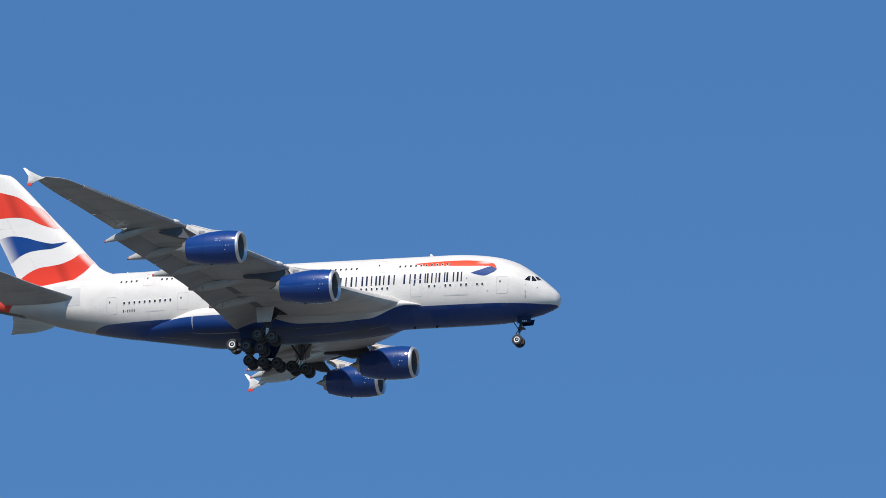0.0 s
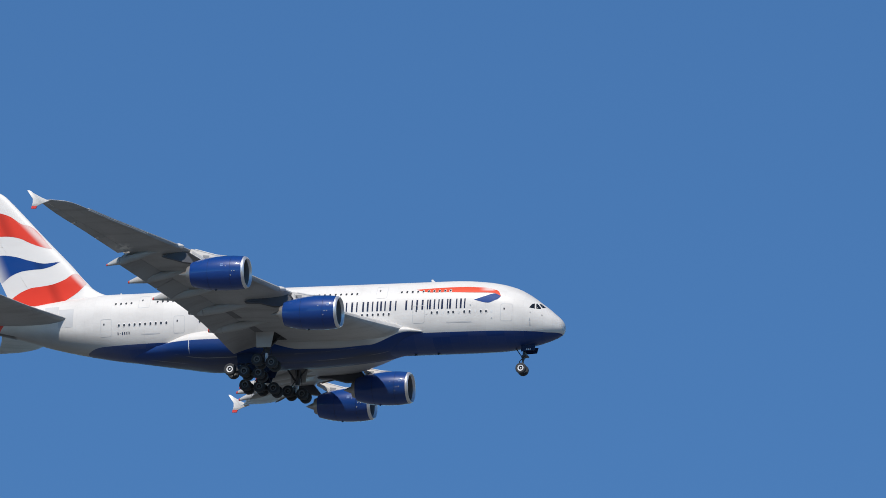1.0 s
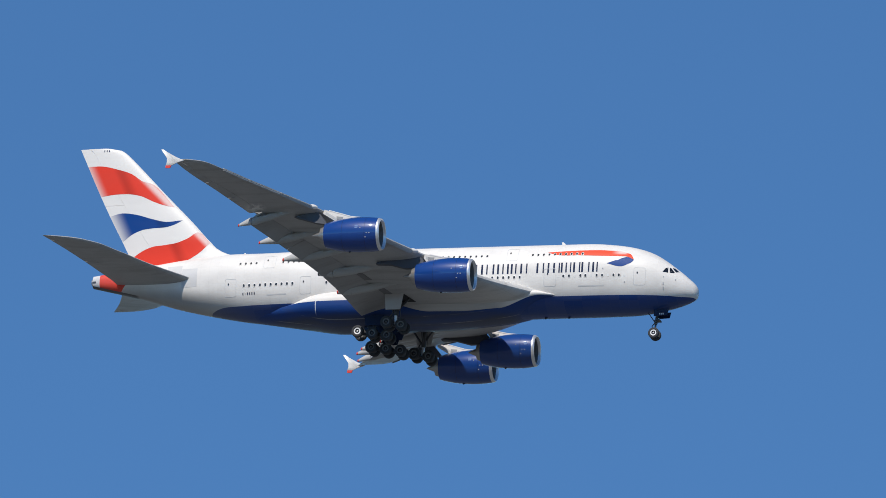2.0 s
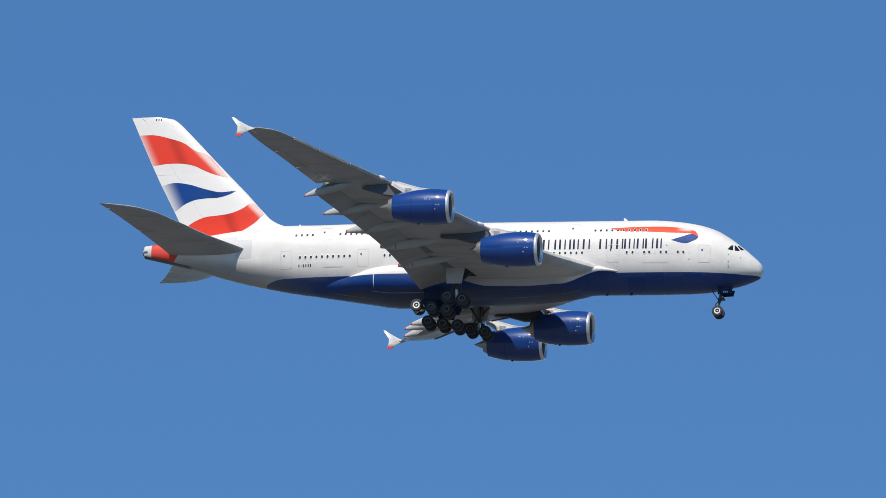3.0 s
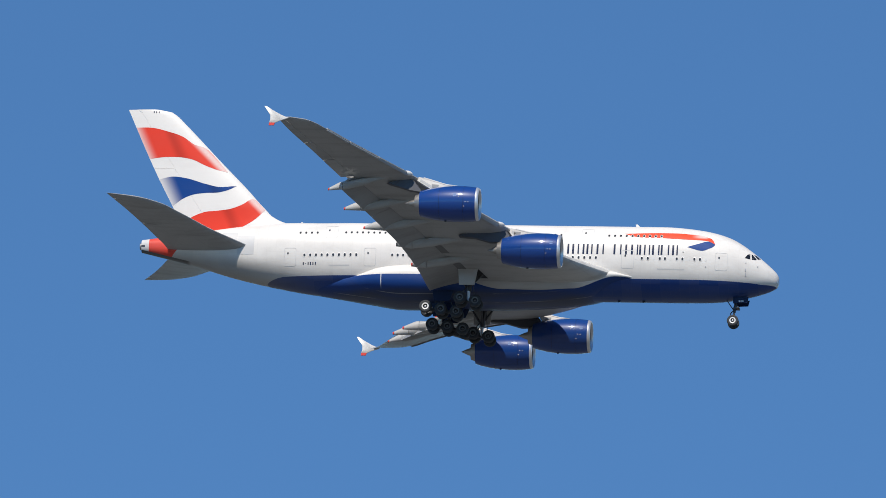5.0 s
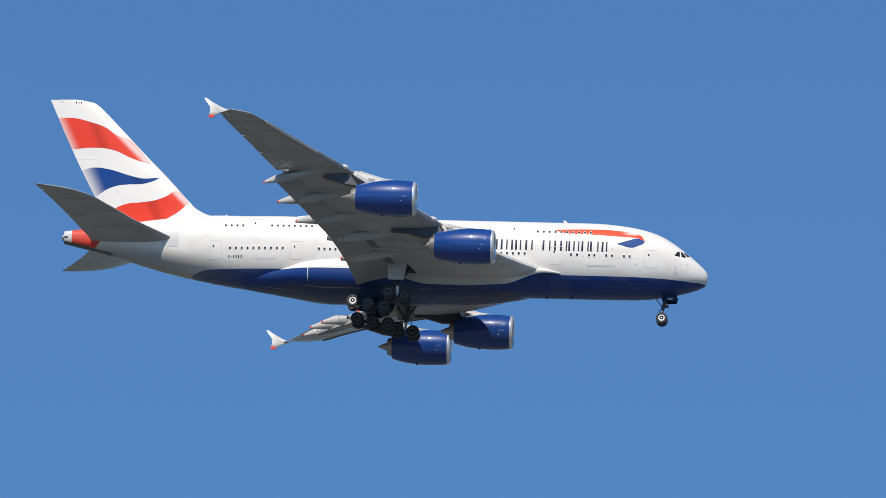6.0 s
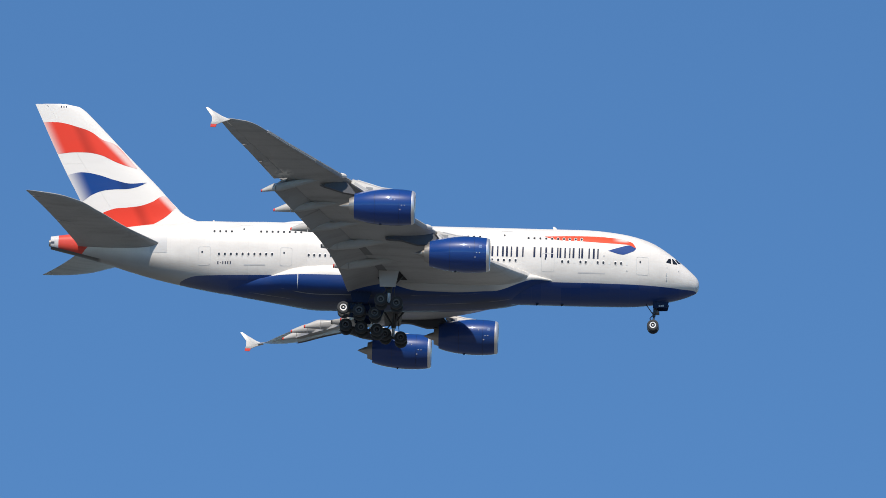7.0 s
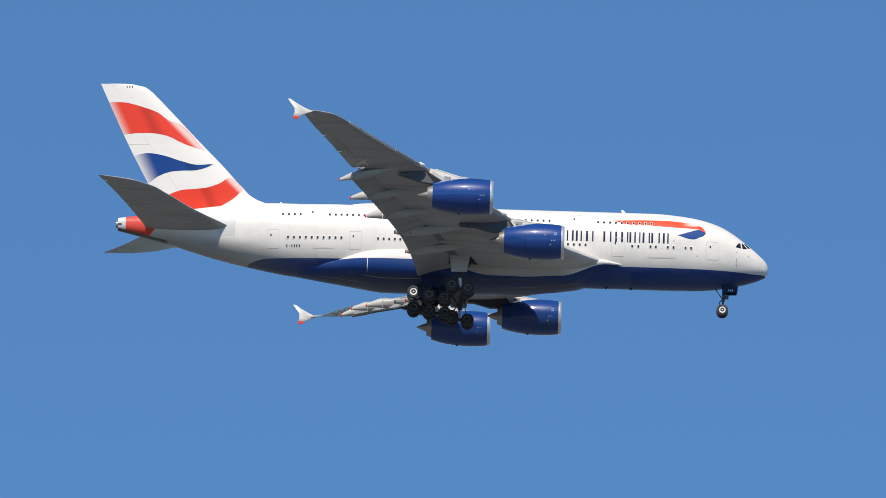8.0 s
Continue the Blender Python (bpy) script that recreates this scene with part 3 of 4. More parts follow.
# ---- engines and pylons
def build_engine(lip, sign, y, axis_z):
    at = (-lip, sign * y, axis_z)
    cowl = revolve([(0.33, 1.815), (0.7, 1.87), (1.4, 1.935), (2.6, 1.955), (3.7, 1.90), (4.8, 1.77), (5.7, 1.58), (6.45, 1.36), (6.44, 1.32), (5.5, 1.42), (4.6, 1.46)], at, 56)
    engine = part("engine", cowl, PAINT_BLUE, airliner, "glossy dark blue engine cowling with a bare metal lip")
    part("inlet_lip", revolve([(0.33, 1.817), (0.18, 1.785), (0.07, 1.735), (0.0, 1.66), (0.03, 1.58), (0.12, 1.52), (0.3, 1.475)], at, 56), LIP_METAL, engine, "bare metal inlet lip")
    part("inlet_duct", revolve([(0.3, 1.475), (0.7, 1.46), (1.35, 1.48), (1.36, 0.2)], at, 48), simple_duct, engine, "grey inlet lining")
    bmf = bmesh.new()
    for k in range(24):
        a = 2 * math.pi * k / 24
        vs = []
        for r, tw, ch in ((0.42, 0.25, 0.16), (0.95, 0.7, 0.2), (1.44, 1.05, 0.22)):
            for e in (-1, 1):
                da = e * ch * math.sin(tw) / r
                vs.append(bmf.verts.new((-lip - 1.2 - e * ch * math.cos(tw) * 0.5, sign * y + r * math.cos(a + da), axis_z + r * math.sin(a + da))))
        for i in (0, 2):
            bmf.faces.new((vs[i], vs[i + 1], vs[i + 3], vs[i + 2]))
    part("fan", bmf, DARK_METAL, engine, "dark fan blades")
    part("spinner", revolve([(0.62, 0.01), (0.7, 0.12), (0.95, 0.3), (1.3, 0.44)], at, 24), DARK_METAL, engine)
    part("core_nozzle", revolve([(4.7, 1.3), (5.8, 1.22), (6.5, 1.06), (7.0, 0.88), (6.99, 0.84), (6.2, 0.85)], at, 40), HOT_METAL, engine, "brownish bare metal core nozzle")
    part("exhaust_plug", revolve([(6.0, 0.62), (6.75, 0.55), (7.4, 0.34), (8.1, 0.03)], at, 28), HOT_METAL, engine)
    # strake and drain mast
    strake = slab([(1.3, 0), (2.6, 0.0), (2.6, 0.28), (2.2, 0.3)], 0.05, at=0)
    strake.transform(Matrix.Translation(at) @ Matrix.Rotation(radians(-42 * 1), 4, "X") @ Matrix.Translation((0, 0, 1.88)))
    part("strake", strake, PAINT_BLUE, engine)
    part("drain_mast", slab([(lip + 3.4, axis_z - 1.85), (lip + 3.75, axis_z - 1.85), (lip + 3.72, axis_z - 2.03), (lip + 3.6, axis_z - 2.03)], 0.05, at=sign * y), DARK_METAL, engine)
    for ds, dz in ((2.1, 0.25), (1.05, -0.35), (1.35, -0.35), (1.5, -0.8)):
        a = math.asin(dz / 1.93)
        part("cowl_latch", box((-lip - ds - 0.05, sign * y - 1.955 * math.cos(a) - 0.005, axis_z + dz - 0.04), (-lip - ds + 0.05, sign * y - 1.90 * math.cos(a), axis_z + dz + 0.04)), SEAM, engine)
    # pale badge bars behind the lip
    back = 0.98 if y < 20 else 2.55
    for ds, dz, h in ((back, 0.5, 0.13), (back, 0.3, 0.12)):
        rim = 1.90 if y < 20 else 1.955
        q = rim * math.cos(math.asin(dz / rim))
        part("badge_bar", box((-lip - ds - 0.17, sign * y - q - 0.012, axis_z + dz - h / 2), (-lip - ds + 0.17, sign * y - q + 0.06, axis_z + dz + h / 2)), BADGE, engine, "pale blue badge")
    # pylon
    le, z = LE(y), LZ(y)
    poly = [(lip + 2.2, axis_z + 1.9), (lip + 3.6, axis_z + 2.08), (lip + 4.4, axis_z + 2.32), (le - 0.5, z + 0.0), (le - 0.05, z + 0.12), (le + 0.1, z - 0.35), (lip + 5.5, axis_z + 1.6), (lip + 4.8, axis_z + 1.2)]
    pylon = part("pylon", slab(poly, 0.66, at=sign * y, edge=0.05), PYLON_GREY, airliner, "pale grey engine pylon with a darker tail")
    if y < 20:
        poly = [(lip + 5.6, axis_z + 1.65), (le + 0.3, z - 0.25), (le + 0.6, z + 0.05), (le + 3.2, z - 0.2), (le + 5.6, z - 0.75), (lip + 11.2, z - 0.95), (lip + 9.6, axis_z + 1.35), (lip + 7.8, axis_z + 0.85), (lip + 6.2, axis_z + 0.9)]
    else:
        poly = [(lip + 6.4, axis_z + 1.5), (le + 0.4, z - 0.3), (le + 0.9, z - 0.1), (le + 2.0, z - 0.25), (le + 3.4, z - 0.6), (lip + 9.9, z - 0.75), (lip + 8.7, axis_z + 1.75), (lip + 7.6, axis_z + 1.4), (lip + 6.3, axis_z + 1.2)]
    # slate tail; on the outer pylons the dark colour carries the wing's shade
    part("pylon_tail", slab(poly, 0.6, at=sign * y, edge=0.06), SLATE, pylon)
    part("pylon_panel", slab([(lip + 4.9, axis_z + 1.72), (le - 0.3, z - 0.15), (le - 0.2, z - 0.4), (lip + 5.0, axis_z + 1.5)], 0.70, at=sign * y, edge=0.04), PLATE_GREY, pylon)
    # top strip painted white as the sunlit edge, a darker facet, and the rounded end of the slat beside the pylon
    part("pylon_lit_top", slab([(lip + 2.3, axis_z + 1.94), (lip + 3.6, axis_z + 2.11), (le - 0.6, z + 0.06), (le - 0.6, z - 0.04), (lip + 3.6, axis_z + 2.0)], 0.72, at=sign * y, edge=0.02), PAINT_WHITE, pylon, "pylon top strip, sunlit edge painted white")
    part("pylon_panel", slab([(lip + 4.5, axis_z + 2.05), (lip + 5.3, axis_z + 2.12), (lip + 5.2, axis_z + 1.6), (lip + 4.6, axis_z + 1.55)], 0.70, at=sign * y, edge=0.03), DARKENED_GREY, pylon)
    for side in (1.15, -0.95):
        q = y + side
        rings = []
        for k in range(7):
            a = math.pi * k / 6
            r = 0.05 + 0.2 * math.sin(a)
            c = q - 0.32 * math.cos(a)
            rings.append([(-(LE(c) + 0.05 - r * 1.5 * math.cos(2 * math.pi * i / 14)), sign * c, LZ(c) + 0.03 + r * math.sin(2 * math.pi * i / 14)) for i in range(14)])
        part("slat_end", loft(rings), PAINT_WHITE, pylon, "rounded white slat end")
    # hinge joints round the cowling
    for ds, rad in ((1.62, 1.945), (4.25, 1.845)):
        part("cowl_joint", revolve([(ds - 0.016, rad - 0.02), (ds - 0.012, rad + 0.003), (ds + 0.012, rad + 0.001), (ds + 0.016, rad - 0.02)], at, 56), PAINT_NAVY, engine)
    return engine


simple_duct = simple("inlet_lining", (0.20, 0.205, 0.21), 0.5, grime=0.1)
BADGE = simple("badge_blue", (0.20, 0.30, 0.55), 0.4)
for sign in (-1, 1):
    build_engine(22.15, sign, 14.8, -3.52)
    build_engine(29.88, sign, 25.75, -1.93)

# ---- fin and rudder
FLE = spline([1.0, 3.6, 3.95, 4.2, 4.73, 5.84, 7.89, 11.11, 14.4, 15.7, 16.5, 16.85, 17.05, 17.16], [50.5, 52.2, 53.2, 54.5, 55.77, 57.03, 58.94, 62.11, 65.27, 66.55, 67.4, 67.9, 68.4, 69.3])
FTE = spline([1.0, 6.16, 9.11, 11.5, 17.16], [64.7, 67.38, 68.96, 70.16, 72.82])


def fin_y(s, z):
    le, te = FLE(z), FTE(z)
    c = te - le
    dorsal = max(0, 5.9 - z)
    x = min(max((s - le) / c, 0), 1)
    return (c - 1.3 * dorsal) * foil(x, 0.095)


def fin_rings(x0, x1, z0, z1, n, m):
    rings = []
    for k in range(n + 1):
        z = z0 + (z1 - z0) * k / n
        le, te = FLE(z), FTE(z)
        xs = [x0 + (x1 - x0) * (1 - math.cos(math.pi * j / m)) / 2 for j in range(m + 1)]
        one = [(-(le + (te - le) * x), fin_y(le + (te - le) * x, z), z) for x in xs[::-1]]
        two = [(-(le + (te - le) * x), -fin_y(le + (te - le) * x, z), z) for x in xs[(1 if x0 == 0 else 0):]]
        rings.append(one + two)
    return rings


fin = part("vertical_fin", loft(fin_rings(0, 0.72, 1.0, 17.16, 60, 16)), PAINT_WHITE, airliner, "white tail fin with red and blue wave stripes")
part("rudder", loft(fin_rings(0.7212, 1.0, 2.2, 10.35, 16, 8)), PAINT_WHITE, fin)
part("rudder", loft(fin_rings(0.7212, 1.0, 10.37, 17.14, 16, 8)), PAINT_WHITE, fin)

STRIPE_RED = fin_stripe("stripe_red", RED, 65.6, 63.6, 61.2)
STRIPE_BLUE = fin_stripe("stripe_blue", (0.005, 0.048, 0.215, 1), 65.35, 62.7, 59.0)
STRIPE_LOW = fin_stripe("stripe_red_low", RED, 68.0, 66.0, 58.6)
for paint in (STRIPE_RED, STRIPE_BLUE, STRIPE_LOW, RIBBON_RED, RIBBON_BLUE, PAINT_NAVY):
    paint.node_tree.nodes["Principled BSDF"].inputs["Specular IOR Level"].default_value = 0.15
    paint.node_tree.nodes["Principled BSDF"].inputs["Coat Weight"].default_value = 0.0


def fin_band(points_hi, points_lo, s0, s1, mat):
    hi, lo = spline(*zip(*points_hi)), spline(*zip(*points_lo))
    le_z = spline([FLE(4.3 + 0.3 * k) for k in range(42)], [4.3 + 0.3 * k for k in range(42)])
    te_z = spline([FTE(1.5 + 0.5 * k) for k in range(31)], [1.5 + 0.5 * k for k in range(31)])

    def top(s):
        return max(min(hi(s), le_z(s - 0.0) - 0.05), lo(s))

    def bottom(s):
        return max(lo(s), te_z(s) + 0.03 if s > FTE(1.6) else -9)
    for side in (-1, 1):
        bm = skin_patch(lambda s: min(bottom(s), top(s)), top, s0, s1, 60, 8, fin_y, side, 0.012)
        part("fin_stripe", bm, mat, fin, "painted wave stripe")


fin_band([(61.4, 10.02), (64.13, 12.78), (65.24, 13.1), (66.5, 13.95), (68.36, 14.62), (69.9, 15.02), (71.83, 15.09)],
         [(61.4, 9.93), (62.69, 10.22), (63.93, 10.68), (65.18, 11.28), (66.41, 11.58), (68.25, 11.66), (70.16, 11.48), (71.83, 11.4)], 61.4, 71.83, STRIPE_RED)
fin_band([(60.24, 8.37), (62.01, 8.18), (63.86, 8.57), (65.71, 9.15), (67.44, 9.41), (69.0, 9.11)],
         [(60.24, 8.35), (61.08, 7.89), (61.99, 7.6), (63.82, 7.48), (65.04, 7.32), (66.24, 6.83), (67.32, 6.04), (69.0, 5.4)], 60.24, 69.0, STRIPE_BLUE)
fin_band([(57.0, 5.66), (58.41, 6.9), (59.49, 6.2), (60.7, 5.7), (62.22, 5.46), (63.74, 5.3), (64.95, 4.83), (66.2, 4.0)],
         [(57.0, 5.6), (57.91, 4.6), (58.8, 3.94), (59.7, 3.47), (61.83, 3.15), (63.5, 3.2), (66.2, 3.9)], 57.0, 66.2, STRIPE_LOW)
for side in (-1, 1):
    for k in range(3):
        part("lettering_bar", skin_shape([(69.35 + 0.28 * k, 16.72), (69.45 + 0.28 * k, 16.72), (69.45 + 0.28 * k, 16.95), (69.35 + 0.28 * k, 16.95)], fin_y, side, 0.012), PAINT_NAVY, fin)

# ---- horizontal tail
TLE = spline([0.3, 1.9, 6.3, 10.25, 13.1, 14.3, 14.85, 15.05], [56.9, 58.15, 62.0, 64.8, 67.25, 69.3, 71.2, 72.1])
TTE = spline([0.3, 1.7, 4.3, 11.3, 15.05], [67.3, 67.5, 68.3, 70.75, 72.3])


def tail_rings(x0, x1, y0, y1, n, m, sign):
    rings = []
    for k in range(n + 1):
        y = y0 + (y1 - y0) * (1 - (1 - k / n) ** 1.3)
        le, te = TLE(y), TTE(y)
        z = 0.6 + 0.122 * y
        xs = [x0 + (x1 - x0) * (1 - math.cos(math.pi * j / m)) / 2 for j in range(m + 1)]
        c = te - le
        one = [(-(le + c * x), sign * y, z + c * foil(x, 0.085)) for x in xs[::-1]]
        two = [(-(le + c * x), sign * y, z - c * foil(x, 0.1)) for x in xs[(1 if x0 == 0 else 0):]]
        rings.append(one + two)
    return rings


for sign in (-1, 1):
    st = part("horizontal_stabilizer", loft(tail_rings(0, 0.74, 0.3, 15.05, 30, 14, sign)), WING_GREY, airliner, "swept grey tailplane")
    for y0, y1 in ((0.4, 7.6), (7.66, 13.6)):
        part("elevator", loft(tail_rings(0.7412, 1.0, y0, y1, 12, 6, sign)), WING_GREY, st)
    part("elevator_tip", loft(tail_rings(0.7412, 1.0, 13.66, 15.04, 8, 6, sign)), WING_GREY, st)
    # rubbing plates where the tailplane turns against the hull
    for s0, s1, z0, z1 in ((57.65, 59.5, -0.2, 2.0), (59.55, 61.3, 1.2, 2.45)):
        part("tail_plate", skin_patch(lambda s: z0, lambda s: z1, s0, s1, 8, 8, hull_y, sign, 0.015), TAIL_PLATE, fuselage, "pale grey rubbing plate")

# ---- windows, doors, glass
window_mesh = bpy.data.meshes.new("cabin_window")
bm = bmesh.new()
ring_a = [bm.verts.new((0.115 * se(math.cos(2 * math.pi * i / 12), 2.6), 0, 0.17 * se(math.sin(2 * math.pi * i / 12), 2.6))) for i in range(12)]
ring_b = [bm.verts.new((0.19 * se(math.cos(2 * math.pi * i / 12), 2.6), -0.02, 0.25 * se(math.sin(2 * math.pi * i / 12), 2.6))) for i in range(12)]
bm.faces.new(ring_a)
for i in range(12):
    bm.faces.new((ring_a[i], ring_a[(i + 1) % 12], ring_b[(i + 1) % 12], ring_b[i])).material_index = 1
bm.to_mesh(window_mesh)
bm.free()
window_mesh.materials.append(PANE)
window_mesh.materials.append(PAINT_WHITE)


def add_window(s, z):
    for sign in (-1, 1):
        y = hull_y(s, z)
        dz = (hull_y(s, z + 0.1) - hull_y(s, z - 0.1)) / 0.2
        ds = (hull_y(s + 0.1, z) - hull_y(s - 0.1, z)) / 0.2
        normal = Vector((ds, 1, -dz)).normalized()
        up = Vector((0, dz, 1)).normalized()
        side = normal.cross(up).normalized() * -1
        m = Matrix((( -side.x, normal.x, up.x, -s), (-side.y, normal.y, up.y, y + 0.024), (-side.z, normal.z, up.z, z), (0, 0, 0, 1)))
        if sign < 0:
            m = Matrix.Rotation(math.pi, 4, "Z") @ m
            m.translation = (-s, -y - 0.024, z)
        shared("cabin_window", window_mesh, fuselage, m)


MAIN_Z, UPPER_Z = -0.44, 2.25
for s0, s1, n in ((46.16, 51.93, 10), (38.6, 42.2, 7), (33.0, 36.8, 7), (25.2, 31.0, 10), (19.82, 22.98, 6)):
    for k in range(n):
        add_window(s0 + (s1 - s0) * k / (n - 1), MAIN_Z)
for s in (14.78, 14.12, 12.81, 12.24, 10.95, 10.33, 9.03, 8.42):
    add_window(s, MAIN_Z)
for s0, s1, n in ((50.65, 52.55, 4), (43.13, 47.48, 8), (32.5, 41.0, 14), (23.78, 30.2, 11), (12.78, 18.52, 10)):
    for k in range(n):
        add_window(s0 + (s1 - s0) * k / (n - 1), UPPER_Z)


for s in (15.4, 13.48, 11.6, 9.68, 7.8):
    for sign in (-1, 1):
        part("window_plug", skin_shape(rounded(s - 0.12, s + 0.12, MAIN_Z - 0.18, MAIN_Z + 0.18, 0.1, 3), hull_y, sign, 0.012), PLUG_WHITE, fuselage, "blanked white window")


def add_door(s0, s1, z0, z1):
    for sign in (-1, 1):
        outer, inner = rounded(s0, s1, z0, z1, 0.22), rounded(s0 + 0.055, s1 - 0.055, z0 + 0.055, z1 - 0.055, 0.17)
        bm = bmesh.new()
        rows = []
        for poly, lift in ((outer, -0.01), (outer, 0.014), (inner, 0.014), (inner, -0.01)):
            dense = []
            for (a, b), (c, d) in zip(poly, poly[1:] + poly[:1]):
                dense += [(a + (c - a) * k / 3, b + (d - b) * k / 3) for k in range(3)]
            rows.append([(-s, sign * (hull_y(s, z) + lift), z) for s, z in dense])
        door = part("door", loft(rows, True, (False, False), bm), DOOR_SEAM, fuselage, "white cabin door with a grey outline")
        part("door_window", skin_shape(rounded(s1 - 0.52, s1 - 0.36, z1 - 0.75, z1 - 0.5, 0.06, 3), hull_y, sign, 0.012), PANE, door)


for s0, s1, low in ((5.43, 6.80, -1.58), (15.62, 17.05, -1.58), (43.98, 45.31, -1.68), (52.85, 54.22, -1.62)):
    add_door(s0, s1, low, low + 2.04)
for s0, s1 in ((48.35, 49.78), (20.2, 21.55)):
    add_door(s0, s1, 1.55, 3.2)

COCKPIT = [[(3.62, 0.08), (3.32, 0.62), (3.10, 0.70), (3.03, 0.0)],
           [(2.98, 0.70), (2.88, 0.74), (2.40, 0.18), (2.42, 0.04), (2.86, 0.0)],
           [(2.72, 0.74), (2.50, 0.80), (1.98, 0.34), (2.28, 0.18)]]
for sign in (-1, 1):
    for poly in COCKPIT:
        dense = []
        for (a, b), (c, d) in zip(poly, poly[1:] + poly[:1]):
            dense += [(a + (c - a) * k / 4, b + (d - b) * k / 4) for k in range(4)]
        part("cockpit_window", skin_shape(dense, hull_y, sign, 0.014), COCKPIT_GLASS, fuselage, "dark cockpit window")

# ---- livery: ribbon, airline name and registration as plain bars
for sign in (-1, 1):
    hi = spline([6.9, 7.13, 7.75, 9.9, 12.95, 16.8], [1.5, 1.95, 2.32, 2.66, 2.71, 2.55])
    lo = spline([6.9, 7.62, 8.36, 9.89, 12.94, 15.99, 16.8], [1.44, 1.80, 1.87, 1.90, 2.04, 2.25, 2.53])
    part("ribbon", skin_patch(lo, hi, 6.9, 16.8, 50, 5, hull_y, sign, 0.014), RIBBON_RED, fuselage, "red painted ribbon")
    hi = spline([6.88, 7.62, 8.6, 9.87], [1.42, 1.76, 1.45, 0.98])
    lo = spline([6.88, 7.1, 7.42, 8.27, 9.87], [1.36, 1.08, 0.91, 0.58, 0.96])
    part("ribbon", skin_patch(lo, hi, 6.88, 9.87, 30, 5, hull_y, sign, 0.016), RIBBON_BLUE, fuselage, "blue painted ribbon end")
    # plain upright bars in the place of the airline name: each block's aft and forward end
    blocks = ((25.75, 24.65), (24.4, 23.45), (23.05, 22.75), (22.55, 21.6), (21.35, 21.1), (20.95, 20.15), (19.9, 18.85),
              (18.05, 16.9), (16.7, 16.4), (16.1, 15.1), (15.25, 13.75), (13.8, 12.75), (12.9, 11.65), (11.55, 10.8))
    for s0, s1 in blocks:
        w = s0 - s1
        bars = ((0.5, 0.2),) if w < 0.5 else ((0.16, 0.2), (0.5, 0.16), (0.84, 0.13)) if w > 1.4 else ((0.2, 0.21), (0.8, 0.15))
        for f, ink in bars:
            e = s0 - f * w
            part("lettering_bar", skin_patch(lambda s: -0.03, lambda s: 1.16, e - ink / 2, e + ink / 2, 2, 6, hull_y, sign, 0.014), PAINT_NAVY, fuselage)
    for k in range(6):
        s = 50.62 + 0.27 * k
        z0, z1 = (-1.52, -1.22) if k != 4 else (-1.40, -1.34)
        part("lettering_bar", skin_patch(lambda q: z0, lambda q: z1, s, s + 0.11, 1, 2, hull_y, sign, 0.012), PAINT_NAVY, fuselage)
    # thin raised strips below the windows, vents and probes
    for a, b in ((10.1, 13.05), (46.9, 49.2)):
        part("strip", skin_patch(lambda s: -1.65, lambda s: -1.53, a, b, 12, 2, hull_y, sign, 0.014), TAIL_PLATE, fuselage, "pale raised strip")
    for s, z, w, h in ((3.47, -0.5, 0.08, 0.1), (3.49, -1.3, 0.1, 0.28), (3.48, -1.8, 0.1, 0.28), (2.21, -0.75, 0.1, 0.12), (7.77, -1.22, 0.1, 0.1), (10.3, 0.37, 0.12, 0.12)):
        part("probe", skin_shape([(s - w / 2, z - h / 2), (s + w / 2, z - h / 2), (s + w / 2, z + h / 2), (s - w / 2, z + h / 2)], hull_y, sign, 0.05), SEAM, fuselage)

# antennas and the tail-cone outlet
part("antenna", slab([(15.35, 4.1), (15.95, 4.1), (16.05, 4.6), (15.85, 4.62)], 0.05), PAINT_WHITE, fuselage)
part("antenna", slab([(52.5, 3.9), (52.9, 3.9), (52.95, 4.36), (52.8, 4.38)], 0.05), PAINT_WHITE, fuselage)
bm = loft([[(-(40.1 + 5.6 * k / 12), 0.75 * math.sin(math.pi * k / 12) ** 0.5 * math.cos(2 * math.pi * i / 16), 4.12 + 0.36 * math.sin(math.pi * k / 12) ** 0.6 * math.sin(2 * math.pi * i / 16)) for i in range(16)] for k in range(1, 12)])
part("antenna_dome", bm, PAINT_WHITE, fuselage, "low white antenna dome")
for s in (14.5, 17.2):
    part("antenna", slab([(s, -4.1), (s + 0.4, -4.1), (s + 0.38, -4.36), (s + 0.25, -4.36)], 0.06), DARK_METAL, fuselage)
for sign in (-1, 1):
    part("outlet_slit", skin_shape(rounded(69.98, 70.4, 1.08, 1.3, 0.05), hull_y, sign, 0.02), SLATE, fuselage, "dark slit beside the tail outlet")
part("exhaust_outlet", revolve([(0, 0.42), (0.3, 0.36), (0.32, 0.30), (-0.5, 0.28), (-0.5, 0.01)], (-70.3, 0, 1.3), 24), HOT_METAL, fuselage, "bare metal tail outlet")

